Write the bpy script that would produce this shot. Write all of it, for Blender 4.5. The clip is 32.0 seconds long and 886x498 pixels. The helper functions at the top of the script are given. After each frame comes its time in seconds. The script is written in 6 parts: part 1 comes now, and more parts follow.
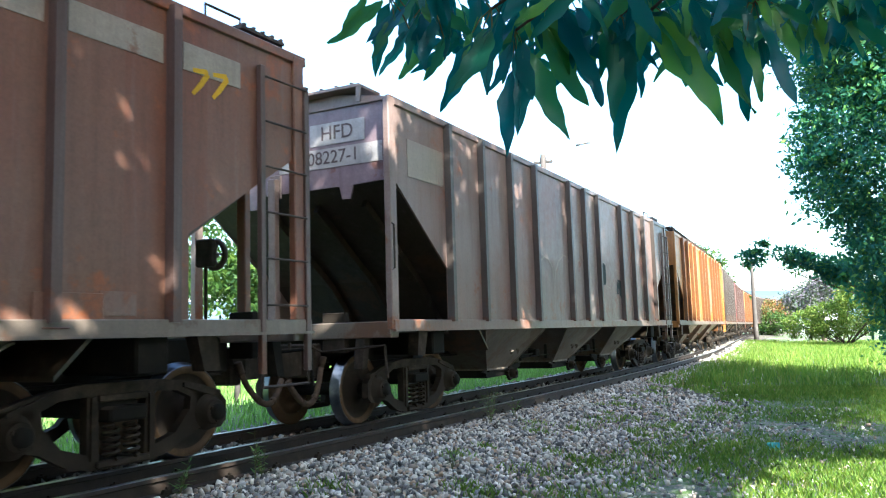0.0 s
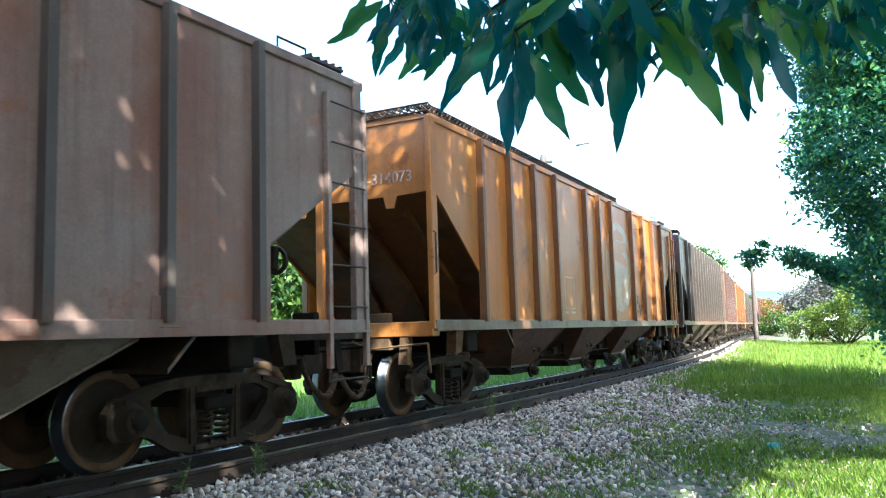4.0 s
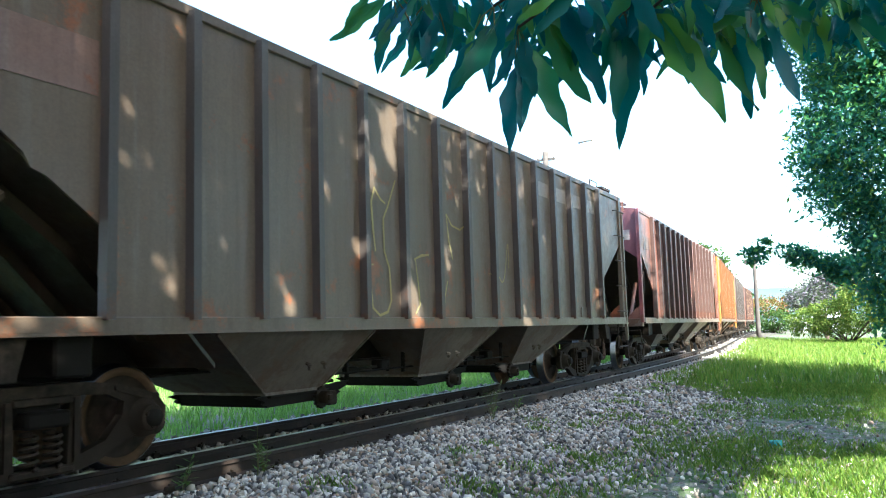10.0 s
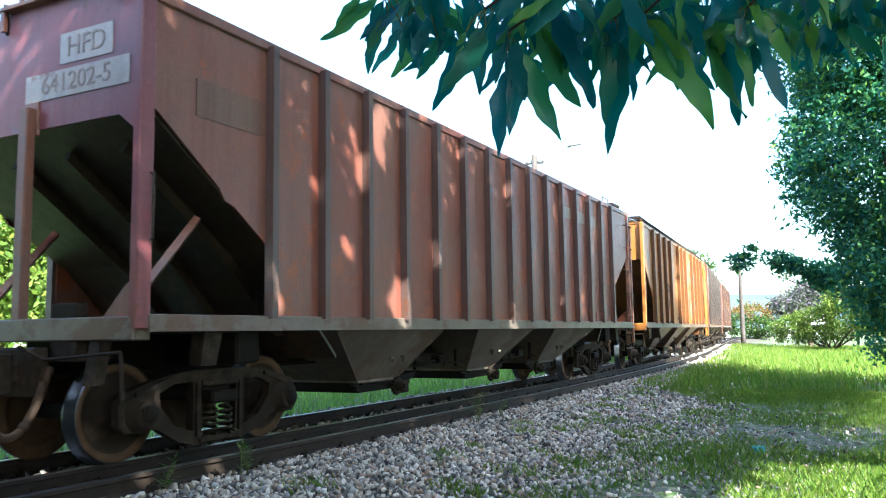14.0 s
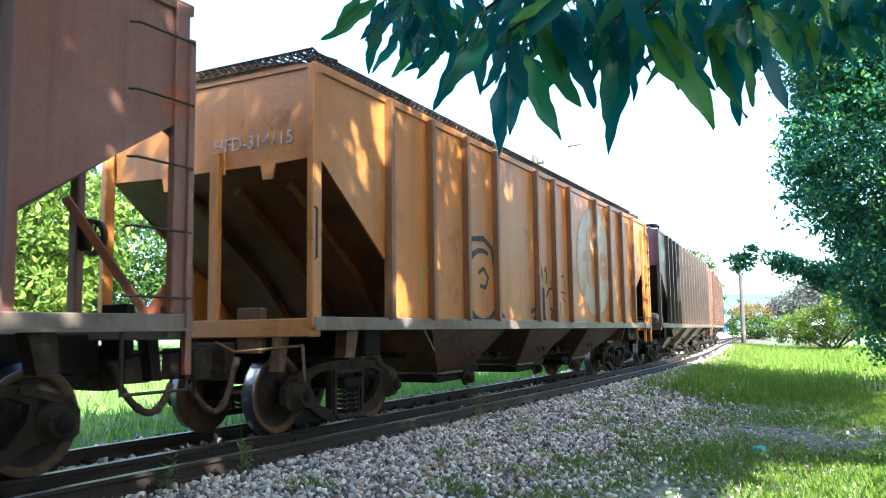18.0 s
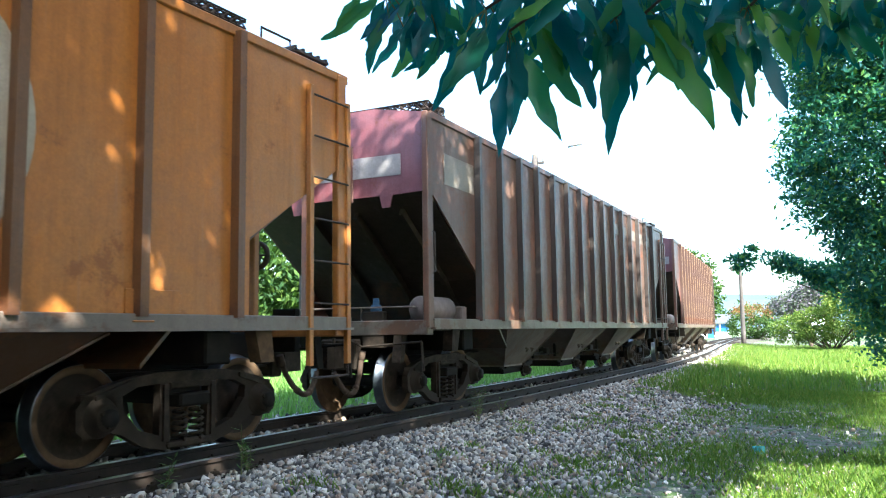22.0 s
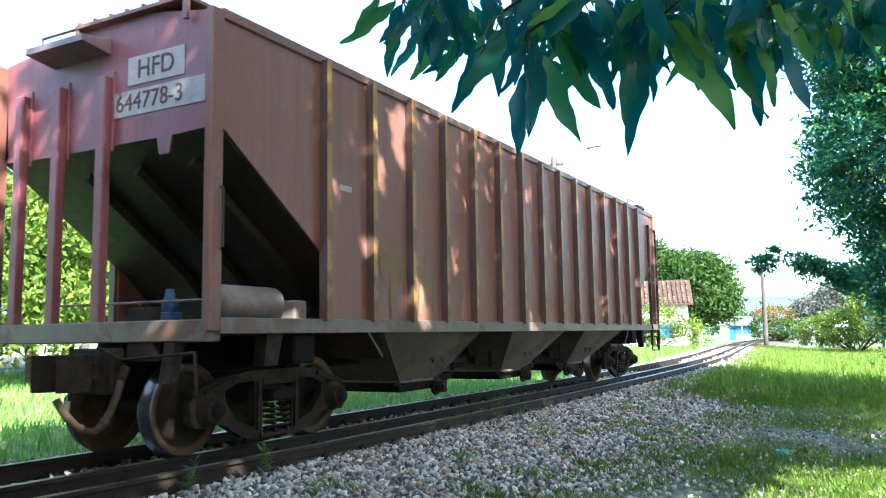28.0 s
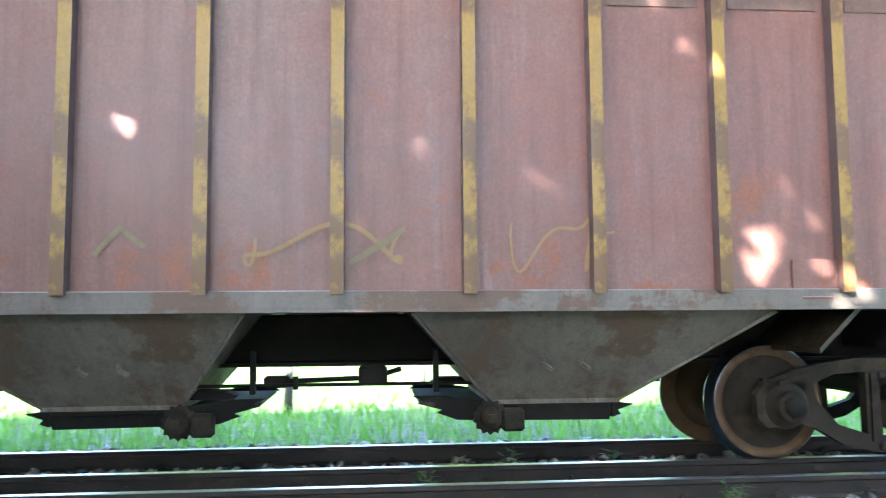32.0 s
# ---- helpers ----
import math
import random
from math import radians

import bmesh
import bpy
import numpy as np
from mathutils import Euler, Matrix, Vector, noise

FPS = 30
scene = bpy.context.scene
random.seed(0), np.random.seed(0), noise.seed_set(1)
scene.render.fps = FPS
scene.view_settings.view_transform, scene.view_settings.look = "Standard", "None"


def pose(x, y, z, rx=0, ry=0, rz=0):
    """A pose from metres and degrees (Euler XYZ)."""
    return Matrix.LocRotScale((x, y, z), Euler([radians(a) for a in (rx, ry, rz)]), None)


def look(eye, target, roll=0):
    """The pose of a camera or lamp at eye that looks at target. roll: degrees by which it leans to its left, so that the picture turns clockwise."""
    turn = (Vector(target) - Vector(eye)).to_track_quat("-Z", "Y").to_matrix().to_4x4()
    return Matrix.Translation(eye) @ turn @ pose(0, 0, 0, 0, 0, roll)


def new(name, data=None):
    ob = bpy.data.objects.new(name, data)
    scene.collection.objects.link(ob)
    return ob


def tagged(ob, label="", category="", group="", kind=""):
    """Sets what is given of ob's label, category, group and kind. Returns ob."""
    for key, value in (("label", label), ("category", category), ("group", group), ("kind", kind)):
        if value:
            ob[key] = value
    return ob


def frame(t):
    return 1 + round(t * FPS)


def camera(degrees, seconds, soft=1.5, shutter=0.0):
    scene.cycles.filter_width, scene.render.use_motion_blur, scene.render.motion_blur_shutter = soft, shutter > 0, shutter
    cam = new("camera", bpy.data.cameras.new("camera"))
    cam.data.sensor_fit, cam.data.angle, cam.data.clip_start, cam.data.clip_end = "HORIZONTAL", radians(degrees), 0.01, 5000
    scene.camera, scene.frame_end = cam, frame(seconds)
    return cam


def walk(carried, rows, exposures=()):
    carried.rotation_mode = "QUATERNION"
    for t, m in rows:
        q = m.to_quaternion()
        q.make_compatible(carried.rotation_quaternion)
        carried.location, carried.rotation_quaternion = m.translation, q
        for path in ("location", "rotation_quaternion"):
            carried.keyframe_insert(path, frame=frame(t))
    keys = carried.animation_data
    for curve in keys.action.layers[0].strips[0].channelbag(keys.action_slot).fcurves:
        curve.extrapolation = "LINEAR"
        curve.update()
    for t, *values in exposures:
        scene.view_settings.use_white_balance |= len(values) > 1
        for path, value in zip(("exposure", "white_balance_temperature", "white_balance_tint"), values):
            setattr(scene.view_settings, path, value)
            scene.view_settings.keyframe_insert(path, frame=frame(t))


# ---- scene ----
ROWS = [
    (0, 29.49, 6.01, -1.72), (4.5, 29.49, 6.02, -1.71), (6.5, 29.48, 6.02, -1.74), (8, 29.47, 6.02, -1.76), (9, 29.48, 6.01, -1.69),
    (9.5, 29.68, 5.93, -1.64), (10, 29.66, 5.83, -1.68), (10.5, 29.86, 5.42, -1.96), (11, 29.84, 6.00, -1.84), (11.5, 29.64, 6.08, -1.89),
    (12, 29.46, 6.08, -1.62), (12.5, 29.16, 6.20, -1.33), (13, 29.08, 6.18, -1.37), (13.5, 28.85, 5.89, -0.77), (14, 28.77, 5.92, -0.85),
    (16.5, 28.78, 5.93, -0.84), (18, 28.80, 5.92, -0.81), (20, 28.81, 5.93, -0.80), (22, 28.80, 5.92, -0.79), (24, 28.85, 5.94, -0.82),
    (24.5, 28.86, 5.95, -0.80), (26.5, 28.80, 5.91, -0.78), (27.5, 28.87, 5.94, -0.81), (28, 30.17, 6.11, -0.86), (28.5, 31.26, 6.14, -0.78),
    (29, 33.21, 6.17, -0.77), (29.5, 35.21, 6.10, -0.78), (30, 37.40, 6.05, -0.70), (30.5, 41.10, 6.00, -0.90), (30.6, 44.20, 5.84, -0.80),
    (31, 51.00, 5.62, -0.45), (31.3, 54.34, 5.53, -0.16), (31.6, 68.49, 5.25, -0.36), (31.8, 76.00, 5.03, -0.43), (32, 84.74, 4.90, -0.43)]
EYE = (6.32, 0.0, 1.056)


def aim(yaw, pitch, roll):
    """The camera's pose: yaw to the left of +Y, pitch up, roll."""
    return pose(*EYE, 0, 0, yaw) @ pose(0, 0, 0, 90 + pitch) @ pose(0, 0, 0, 0, 0, roll)


cam = camera(57.9, 32.0, 1.1, 0.15)
walk(cam, [(t, aim(a, b, c)) for t, a, b, c in ROWS],
     [(0, 2.40, 5720, 1), (28.0, 2.40, 5720, 1), (30.0, 2.48, 5720, 0), (30.6, 2.55, 5650, -1), (31.0, 3.00, 5520, 2), (31.6, 3.72, 5420, 4), (32.0, 4.06, 5400, 5)])

# ---- sky and sun ----
SUN_FROM = Vector((0.80, -0.50, 0.72)).normalized()
world = bpy.data.worlds.new("sky")
world.use_nodes = True
scene.world = world
wt = world.node_tree
sky = wt.nodes.new("ShaderNodeTexSky")
sky.sky_type, sky.sun_disc = "NISHITA", False
sky.sun_elevation = math.asin(SUN_FROM.z)
sky.sun_rotation = math.atan2(SUN_FROM.x, SUN_FROM.y)
sky.air_density, sky.dust_density, sky.ozone_density = 1.0, 2.2, 1.0
wt.links.new(sky.outputs[0], wt.nodes["Background"].inputs[0])
wt.nodes["Background"].inputs[1].default_value = 0.15
sun = new("sun", bpy.data.lights.new("sun", "SUN"))
sun.data.energy, sun.data.angle, sun.data.color = 5.0, radians(0.4), (1.0, 0.93, 0.82)
sun.matrix_world = look(SUN_FROM * 60, (0, 0, 0))


# ---- materials ----
def nodes_of(name, rough=0.8, metal=0.0):
    m = bpy.data.materials.new(name)
    m.use_nodes = True
    nt = m.node_tree
    b = nt.nodes["Principled BSDF"]
    b.inputs["Roughness"].default_value, b.inputs["Metallic"].default_value = rough, metal
    return m, nt, b


def coords(nt, scale=(1, 1, 1), offset=(0, 0, 0), kind="Object"):
    tc = nt.nodes.new("ShaderNodeTexCoord")
    mp = nt.nodes.new("ShaderNodeMapping")
    mp.inputs["Scale"].default_value = scale
    mp.inputs["Location"].default_value = offset
    nt.links.new(tc.outputs[kind], mp.inputs[0])
    return mp.outputs[0]


def noise_of(nt, vec, scale, detail=4, rough=0.6):
    n = nt.nodes.new("ShaderNodeTexNoise")
    n.inputs["Scale"].default_value, n.inputs["Detail"].default_value, n.inputs["Roughness"].default_value = scale, detail, rough
    nt.links.new(vec, n.inputs["Vector"])
    return n.outputs[0]


def ramp(nt, fac, stops):
    r = nt.nodes.new("ShaderNodeValToRGB")
    e = r.color_ramp.elements
    while len(e) < len(stops):
        e.new(0.5)
    for el, (p, c) in zip(e, stops):
        el.position = p
        el.color = (*c, 1) if len(c) == 3 else c
    nt.links.new(fac, r.inputs[0])
    return r.outputs[0]


def mixed(nt, fac, a, b, mode="MIX"):
    x = nt.nodes.new("ShaderNodeMix")
    x.data_type, x.blend_type = "RGBA", mode
    for sock, v in ((x.inputs["Factor"], fac), (x.inputs["A"], a), (x.inputs["B"], b)):
        if isinstance(v, (int, float)):
            sock.default_value = v
        elif isinstance(v, tuple):
            sock.default_value = (*v, 1)
        else:
            nt.links.new(v, sock)
    return x.outputs["Result"]


def bumped(nt, b, height, strength=0.3, dist=0.01):
    n = nt.nodes.new("ShaderNodeBump")
    n.inputs["Strength"].default_value, n.inputs["Distance"].default_value = strength, dist
    nt.links.new(height, n.inputs["Height"])
    nt.links.new(n.outputs[0], b.inputs["Normal"])


def gray(lo, hi, a=(0, 0, 0), b=(1, 1, 1)):
    return [(lo, a), (hi, b)]


def paint(name, base, worn, rust, seed, rough=0.40, rust_level=0.58, worn_level=0.55):
    """Old wagon paint: faded patches, streaks that run down, rust blooms, dust."""
    m, nt, b = nodes_of(name, rough)
    off = (seed * 7.3, seed * 3.1, seed * 1.7)
    v = coords(nt, (1, 1, 1), off)
    streak = noise_of(nt, coords(nt, (4, 4, 0.22), off), 2.2, 5, 0.65)
    patch = noise_of(nt, v, 0.55, 5, 0.6)
    fine = noise_of(nt, v, 9, 6, 0.7)
    bloom = noise_of(nt, v, 1.7, 6, 0.72)
    b.inputs["Specular IOR Level"].default_value = 0.50
    # each sheet between two ribs has aged differently
    sep = nt.nodes.new("ShaderNodeSeparateXYZ")
    nt.links.new(coords(nt, (1, 1.18, 1), off), sep.inputs[0])
    flo = nt.nodes.new("ShaderNodeMath")
    flo.operation = "FLOOR"
    nt.links.new(sep.outputs[1], flo.inputs[0])
    wn = nt.nodes.new("ShaderNodeTexWhiteNoise")
    wn.noise_dimensions = "1D"
    nt.links.new(flo.outputs[0], wn.inputs["W"])
    grain = noise_of(nt, v, 38, 6, 0.75)
    # rust climbs from the sill, where water stands
    climb = nt.nodes.new("ShaderNodeMapRange")
    for k_, v_ in enumerate((2.3, 1.1, 0.0, 0.075), 1):
        climb.inputs[k_].default_value = v_
    sep2 = nt.nodes.new("ShaderNodeSeparateXYZ")
    nt.links.new(coords(nt), sep2.inputs[0])
    nt.links.new(sep2.outputs[2], climb.inputs[0])
    rise = nt.nodes.new("ShaderNodeMath")
    nt.links.new(bloom, rise.inputs[0])
    nt.links.new(climb.outputs[0], rise.inputs[1])
    bloom = rise.outputs[0]
    c = mixed(nt, ramp(nt, patch, gray(worn_level - 0.13, worn_level + 0.13)), base, worn)
    c = mixed(nt, ramp(nt, wn.outputs[0], gray(0.1, 1.0, (0, 0, 0), (0.55,) * 3)), c, worn)
    c = mixed(nt, ramp(nt, streak, gray(0.50, 0.72, (0, 0, 0), (0.45,) * 3)), c, tuple(0.45 * k for k in base))
    c = mixed(nt, ramp(nt, streak, gray(0.28, 0.42, (0.28,) * 3, (0, 0, 0))), c, tuple(min(1, 0.5 * k + 0.14) for k in worn))
    c = mixed(nt, ramp(nt, bloom, gray(rust_level, rust_level + 0.07)), c, rust)
    c = mixed(nt, ramp(nt, fine, gray(0.35, 0.7, (0.25,) * 3, (0, 0, 0))), c, (0.05, 0.035, 0.03))
    c = mixed(nt, ramp(nt, grain, gray(0.38, 0.62, (0.30,) * 3, (0, 0, 0))), c, tuple(0.35 * k for k in base))
    nt.links.new(c, b.inputs["Base Color"])
    nt.links.new(ramp(nt, fine, gray(0.3, 0.8, (rough - 0.12,) * 3, (rough + 0.2,) * 3)), b.inputs["Roughness"])
    bumped(nt, b, mixed(nt, 0.35, patch, fine), 0.35, 0.02)
    return m


def grimy(name, a, b_, c_, scale=5, rough=0.75, metal=0.0, bump=0.4, dist=0.008):
    m, nt, b = nodes_of(name, rough, metal)
    v = coords(nt)
    n1, n2 = noise_of(nt, v, scale, 6, 0.68), noise_of(nt, v, scale * 0.22, 4)
    c = ramp(nt, n1, [(0.3, a), (0.52, b_), (0.75, c_)])
    c = mixed(nt, ramp(nt, n2, gray(0.42, 0.62)), c, tuple((x + y) / 2 for x, y in zip(a, b_)))
    b.inputs["Specular IOR Level"].default_value = 0.25 if metal or rough < 0.7 else 0.10
    nt.links.new(c, b.inputs["Base Color"])
    bumped(nt, b, n1, bump, dist)
    return m


def varied(name, stops, rough=0.7, island=True, noise_scale=3.0, transl=0.0, lift=0.35, through_=(0.25, 0.5, 0.03)):
    """Colour varied piece by piece and by a slow noise."""
    m, nt, b = nodes_of(name, rough)
    if island:
        g = nt.nodes.new("ShaderNodeNewGeometry").outputs["Random Per Island"]
    else:
        g = nt.nodes.new("ShaderNodeObjectInfo").outputs["Random"]
    c = ramp(nt, g, stops)
    n = noise_of(nt, coords(nt), noise_scale, 4)
    c = mixed(nt, ramp(nt, n, gray(0.35, 0.7, (0, 0, 0), (lift,) * 3)), c, stops[0][1])
    nt.links.new(c, b.inputs["Base Color"])
    b.inputs["Specular IOR Level"].default_value = 0.3
    if transl:
        t = nt.nodes.new("ShaderNodeBsdfTranslucent")
        nt.links.new(mixed(nt, 0.5, c, through_), t.inputs[0])
        mx = nt.nodes.new("ShaderNodeMixShader")
        mx.inputs[0].default_value = transl
        out = nt.nodes["Material Output"]
        nt.links.new(b.outputs[0], mx.inputs[1])
        nt.links.new(t.outputs[0], mx.inputs[2])
        nt.links.new(mx.outputs[0], out.inputs[0])
    return m


BROWN = paint("brown_paint", (0.180, 0.062, 0.034), (0.190, 0.098, 0.064), (0.27, 0.080, 0.026), 1)
GREY_BROWN = paint("grey_brown_paint", (0.190, 0.088, 0.060), (0.240, 0.188, 0.168), (0.22, 0.080, 0.038), 2, worn_level=0.51, rust_level=0.60)
ORANGE = paint("orange_paint", (0.470, 0.150, 0.012), (0.415, 0.185, 0.056), (0.28, 0.090, 0.013), 3, rust_level=0.62)
GREY_GREEN = paint("grey_paint", (0.122, 0.074, 0.042), (0.140, 0.106, 0.076), (0.24, 0.080, 0.028), 4, worn_level=0.50, rust_level=0.61)
DARK_RED = paint("red_oxide_paint", (0.225, 0.066, 0.042), (0.215, 0.112, 0.082), (0.31, 0.085, 0.032), 5)
PURPLE_BROWN = paint("purple_brown_paint", (0.158, 0.066, 0.038), (0.180, 0.112, 0.084), (0.22, 0.072, 0.028), 6, rust_level=0.60)
LAST_BROWN = paint("plum_brown_paint", (0.220, 0.076, 0.050), (0.225, 0.122, 0.098), (0.25, 0.080, 0.036), 7, rust_level=0.62)
RED_END = paint("red_end_paint", (0.25, 0.055, 0.062), (0.22, 0.10, 0.12), (0.17, 0.050, 0.032), 8)
PALE_END = paint("pale_end_paint", (0.21, 0.135, 0.15), (0.24, 0.18, 0.20), (0.17, 0.07, 0.05), 9)
CREAM = paint("cream_band_paint", (0.33, 0.27, 0.22), (0.27, 0.21, 0.17), (0.20, 0.09, 0.05), 10)
SILL_PALE = paint("dusty_sill_paint", (0.19, 0.145, 0.115), (0.14, 0.105, 0.082), (0.12, 0.058, 0.032), 11)
YELLOW_RIB = paint("yellow_rib_paint", (0.44, 0.24, 0.018), (0.31, 0.165, 0.03), (0.15, 0.07, 0.03), 12, rust_level=0.54)
PLATE_WHITE = paint("white_stencil_plate", (0.46, 0.42, 0.40), (0.36, 0.31, 0.29), (0.22, 0.11, 0.08), 13)
LOGO_WHITE = paint("faded_white_disc", (0.50, 0.41, 0.31), (0.43, 0.31, 0.19), (0.38, 0.17, 0.04), 14, rust_level=0.57)
# rib copies of the body paints, darkened to carry the flanks' shade
RIB_BROWN = paint("shaded_brown_rib", (0.085, 0.042, 0.034), (0.115, 0.072, 0.060), (0.13, 0.050, 0.026), 21)
RIB_ORANGE = paint("shaded_orange_rib", (0.180, 0.070, 0.018), (0.165, 0.085, 0.040), (0.11, 0.042, 0.018), 22)
RIB_GREY = paint("shaded_grey_rib", (0.066, 0.052, 0.045), (0.098, 0.082, 0.072), (0.10, 0.045, 0.026), 23)
# near-black: the shade of the end recesses is put into this colour
SLOPE_SHADE = paint("shaded_slope_paint", (0.022, 0.016, 0.009), (0.040, 0.027, 0.015), (0.070, 0.036, 0.014), 24)
STENCIL_FADED = grimy("faded_stencil", (0.20, 0.16, 0.15), (0.28, 0.24, 0.23), (0.38, 0.33, 0.32), 20)
STENCIL = grimy("stencil_black", (0.06, 0.045, 0.045), (0.11, 0.08, 0.08), (0.22, 0.17, 0.16), 9)
MARK_YELLOW = grimy("yellow_mark", (0.42, 0.24, 0.02), (0.55, 0.33, 0.03), (0.30, 0.16, 0.03), 12)
CHALK = grimy("pale_spray", (0.25, 0.20, 0.17), (0.34, 0.29, 0.26), (0.22, 0.15, 0.12), 14)
CHALK_YELLOW = grimy("yellowish_spray", (0.28, 0.22, 0.10), (0.36, 0.30, 0.14), (0.24, 0.17, 0.08), 14)
TAG_BLACK = grimy("black_spray", (0.025, 0.03, 0.033), (0.05, 0.055, 0.06), (0.09, 0.075, 0.05), 8)
SMEAR = grimy("greenish_smear", (0.17, 0.115, 0.07), (0.21, 0.155, 0.09), (0.19, 0.10, 0.065), 9)
FAINT = grimy("faint_spray", (0.23, 0.13, 0.07), (0.27, 0.17, 0.085), (0.22, 0.11, 0.07), 14)
TAG_TEAL = grimy("dark_teal_spray", (0.028, 0.036, 0.038), (0.045, 0.055, 0.055), (0.075, 0.07, 0.06), 8)
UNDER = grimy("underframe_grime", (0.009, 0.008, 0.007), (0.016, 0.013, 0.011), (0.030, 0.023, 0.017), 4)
# sooty orange, darkened further to hold the shade below the body and ends
ORANGE_LOW = paint("shaded_sooty_orange", (0.180, 0.058, 0.010), (0.120, 0.048, 0.014), (0.060, 0.028, 0.010), 25, rust_level=0.50)
DUSTY = paint("dusty_hopper_steel", (0.095, 0.076, 0.057), (0.205, 0.166, 0.130), (0.120, 0.075, 0.045), 26, rough=0.62, worn_level=0.52)
CAST = grimy("cast_iron_rust", (0.014, 0.011, 0.009), (0.036, 0.027, 0.020), (0.078, 0.055, 0.038), 9, 0.72)
WHEEL_RUST = grimy("wheel_rust", (0.055, 0.036, 0.023), (0.105, 0.064, 0.036), (0.17, 0.105, 0.058), 8, 0.75)
TREAD = grimy("worn_tread_steel", (0.10, 0.115, 0.14), (0.16, 0.18, 0.21), (0.24, 0.26, 0.29), 14, 0.28, 1.0, 0.1, 0.002)
RUBBER = grimy("hose_rubber", (0.042, 0.029, 0.022), (0.070, 0.046, 0.032), (0.112, 0.070, 0.045), 12, 0.75)
ROD = grimy("dark_rod_steel", (0.032, 0.025, 0.021), (0.063, 0.045, 0.036), (0.105, 0.070, 0.052), 14, 0.6, 0.3)
BLUE_VALVE = grimy("faded_blue_valve", (0.03, 0.07, 0.12), (0.05, 0.11, 0.19), (0.08, 0.12, 0.16), 9, 0.6)
TANK = grimy("tank_paint", (0.13, 0.10, 0.09), (0.20, 0.15, 0.13), (0.26, 0.20, 0.18), 5, 0.6)
RAIL_SIDE = grimy("rail_rust", (0.014, 0.011, 0.009), (0.028, 0.019, 0.014), (0.055, 0.034, 0.022), 7, 0.6)
RAIL_TOP = grimy("rail_head_steel", (0.34, 0.31, 0.29), (0.46, 0.43, 0.41), (0.25, 0.18, 0.14), 9, 0.30, 1.0, 0.1, 0.002)
SLEEPER = grimy("old_sleeper_wood", (0.025, 0.020, 0.016), (0.045, 0.035, 0.028), (0.077, 0.059, 0.048), 6, 0.9, 0, 0.8, 0.02)
STONE = varied("ballast_granite", [(0.0, (0.07, 0.065, 0.06)), (0.22, (0.17, 0.158, 0.145)), (0.38, (0.45, 0.31, 0.20)), (0.50, (0.30, 0.29, 0.275)), (0.72, (0.52, 0.46, 0.37)), (0.90, (0.62, 0.57, 0.48)), (1.0, (0.76, 0.71, 0.61))], 0.9, True, 6, 0, 0.35)
STONE_ONE = varied("ballast_granite_single", [(0.0, (0.07, 0.065, 0.06)), (0.22, (0.17, 0.158, 0.145)), (0.38, (0.45, 0.31, 0.20)), (0.50, (0.30, 0.29, 0.275)), (0.72, (0.52, 0.46, 0.37)), (0.90, (0.62, 0.57, 0.48)), (1.0, (0.76, 0.71, 0.61))], 0.9, False, 6, 0, 0.35)
BED = grimy("ballast_bed", (0.060, 0.054, 0.042), (0.125, 0.113, 0.088), (0.210, 0.187, 0.144), 22, 0.95, 0, 1.0, 0.03)
GRASS = varied("grass_blades", [(0.0, (0.095, 0.172, 0.034)), (0.45, (0.162, 0.262, 0.040)), (0.8, (0.258, 0.325, 0.044)), (1.0, (0.32, 0.30, 0.12))], 0.6, True, 0.5, 0.35)
MEADOW = varied("meadow_blades", [(0.0, (0.17, 0.33, 0.07)), (0.5, (0.27, 0.47, 0.10)), (1.0, (0.38, 0.56, 0.16))], 0.6, True, 0.5, 0.35)
WEED = varied("weed_leaves", [(0.0, (0.04, 0.085, 0.025)), (1.0, (0.10, 0.165, 0.05))], 0.6, True, 4, 0.3)
STALK = grimy("weed_stalk", (0.09, 0.12, 0.05), (0.13, 0.13, 0.06), (0.17, 0.14, 0.08), 20)
BIG_LEAF = varied("glossy_big_leaf", [(0.0, (0.008, 0.105, 0.150)), (0.45, (0.014, 0.130, 0.120)), (0.75, (0.040, 0.190, 0.040)), (1.0, (0.170, 0.380, 0.020))], 0.30, False, 7, 0.42, 0.3, (0.02, 0.34, 0.24))
CANOPY = varied("canopy_leaves", [(0.0, (0.022, 0.060, 0.022)), (1.0, (0.055, 0.120, 0.030))], 0.5, True, 2, 0.12)
SMALL_LEAF = varied("fine_tree_leaves", [(0.0, (0.020, 0.092, 0.115)), (0.5, (0.048, 0.160, 0.090)), (0.85, (0.100, 0.245, 0.055)), (1.0, (0.25, 0.39, 0.05))], 0.6, True, 0.7, 0.42, 0.3, (0.09, 0.40, 0.14))
SUNNY_LEAF = varied("sunny_tree_leaves", [(0.0, (0.010, 0.034, 0.007)), (0.5, (0.028, 0.068, 0.010)), (1.0, (0.075, 0.120, 0.016))], 0.7, True, 0.4, 0.15)
BUSH_LEAF = varied("pale_bush_leaves", [(0.0, (0.050, 0.095, 0.012)), (0.6, (0.125, 0.185, 0.026)), (1.0, (0.24, 0.27, 0.05))], 0.6, True, 0.5, 0.2)
LILAC_LEAF = varied("lilac_blossom", [(0.0, (0.05, 0.075, 0.05)), (0.5, (0.20, 0.15, 0.22)), (1.0, (0.06, 0.11, 0.03))], 0.7, True, 0.4, 0.15)
RED_LEAF = varied("red_blossom", [(0.0, (0.25, 0.06, 0.03)), (0.5, (0.16, 0.10, 0.04)), (1.0, (0.08, 0.15, 0.03))], 0.7, True, 0.4, 0.2)
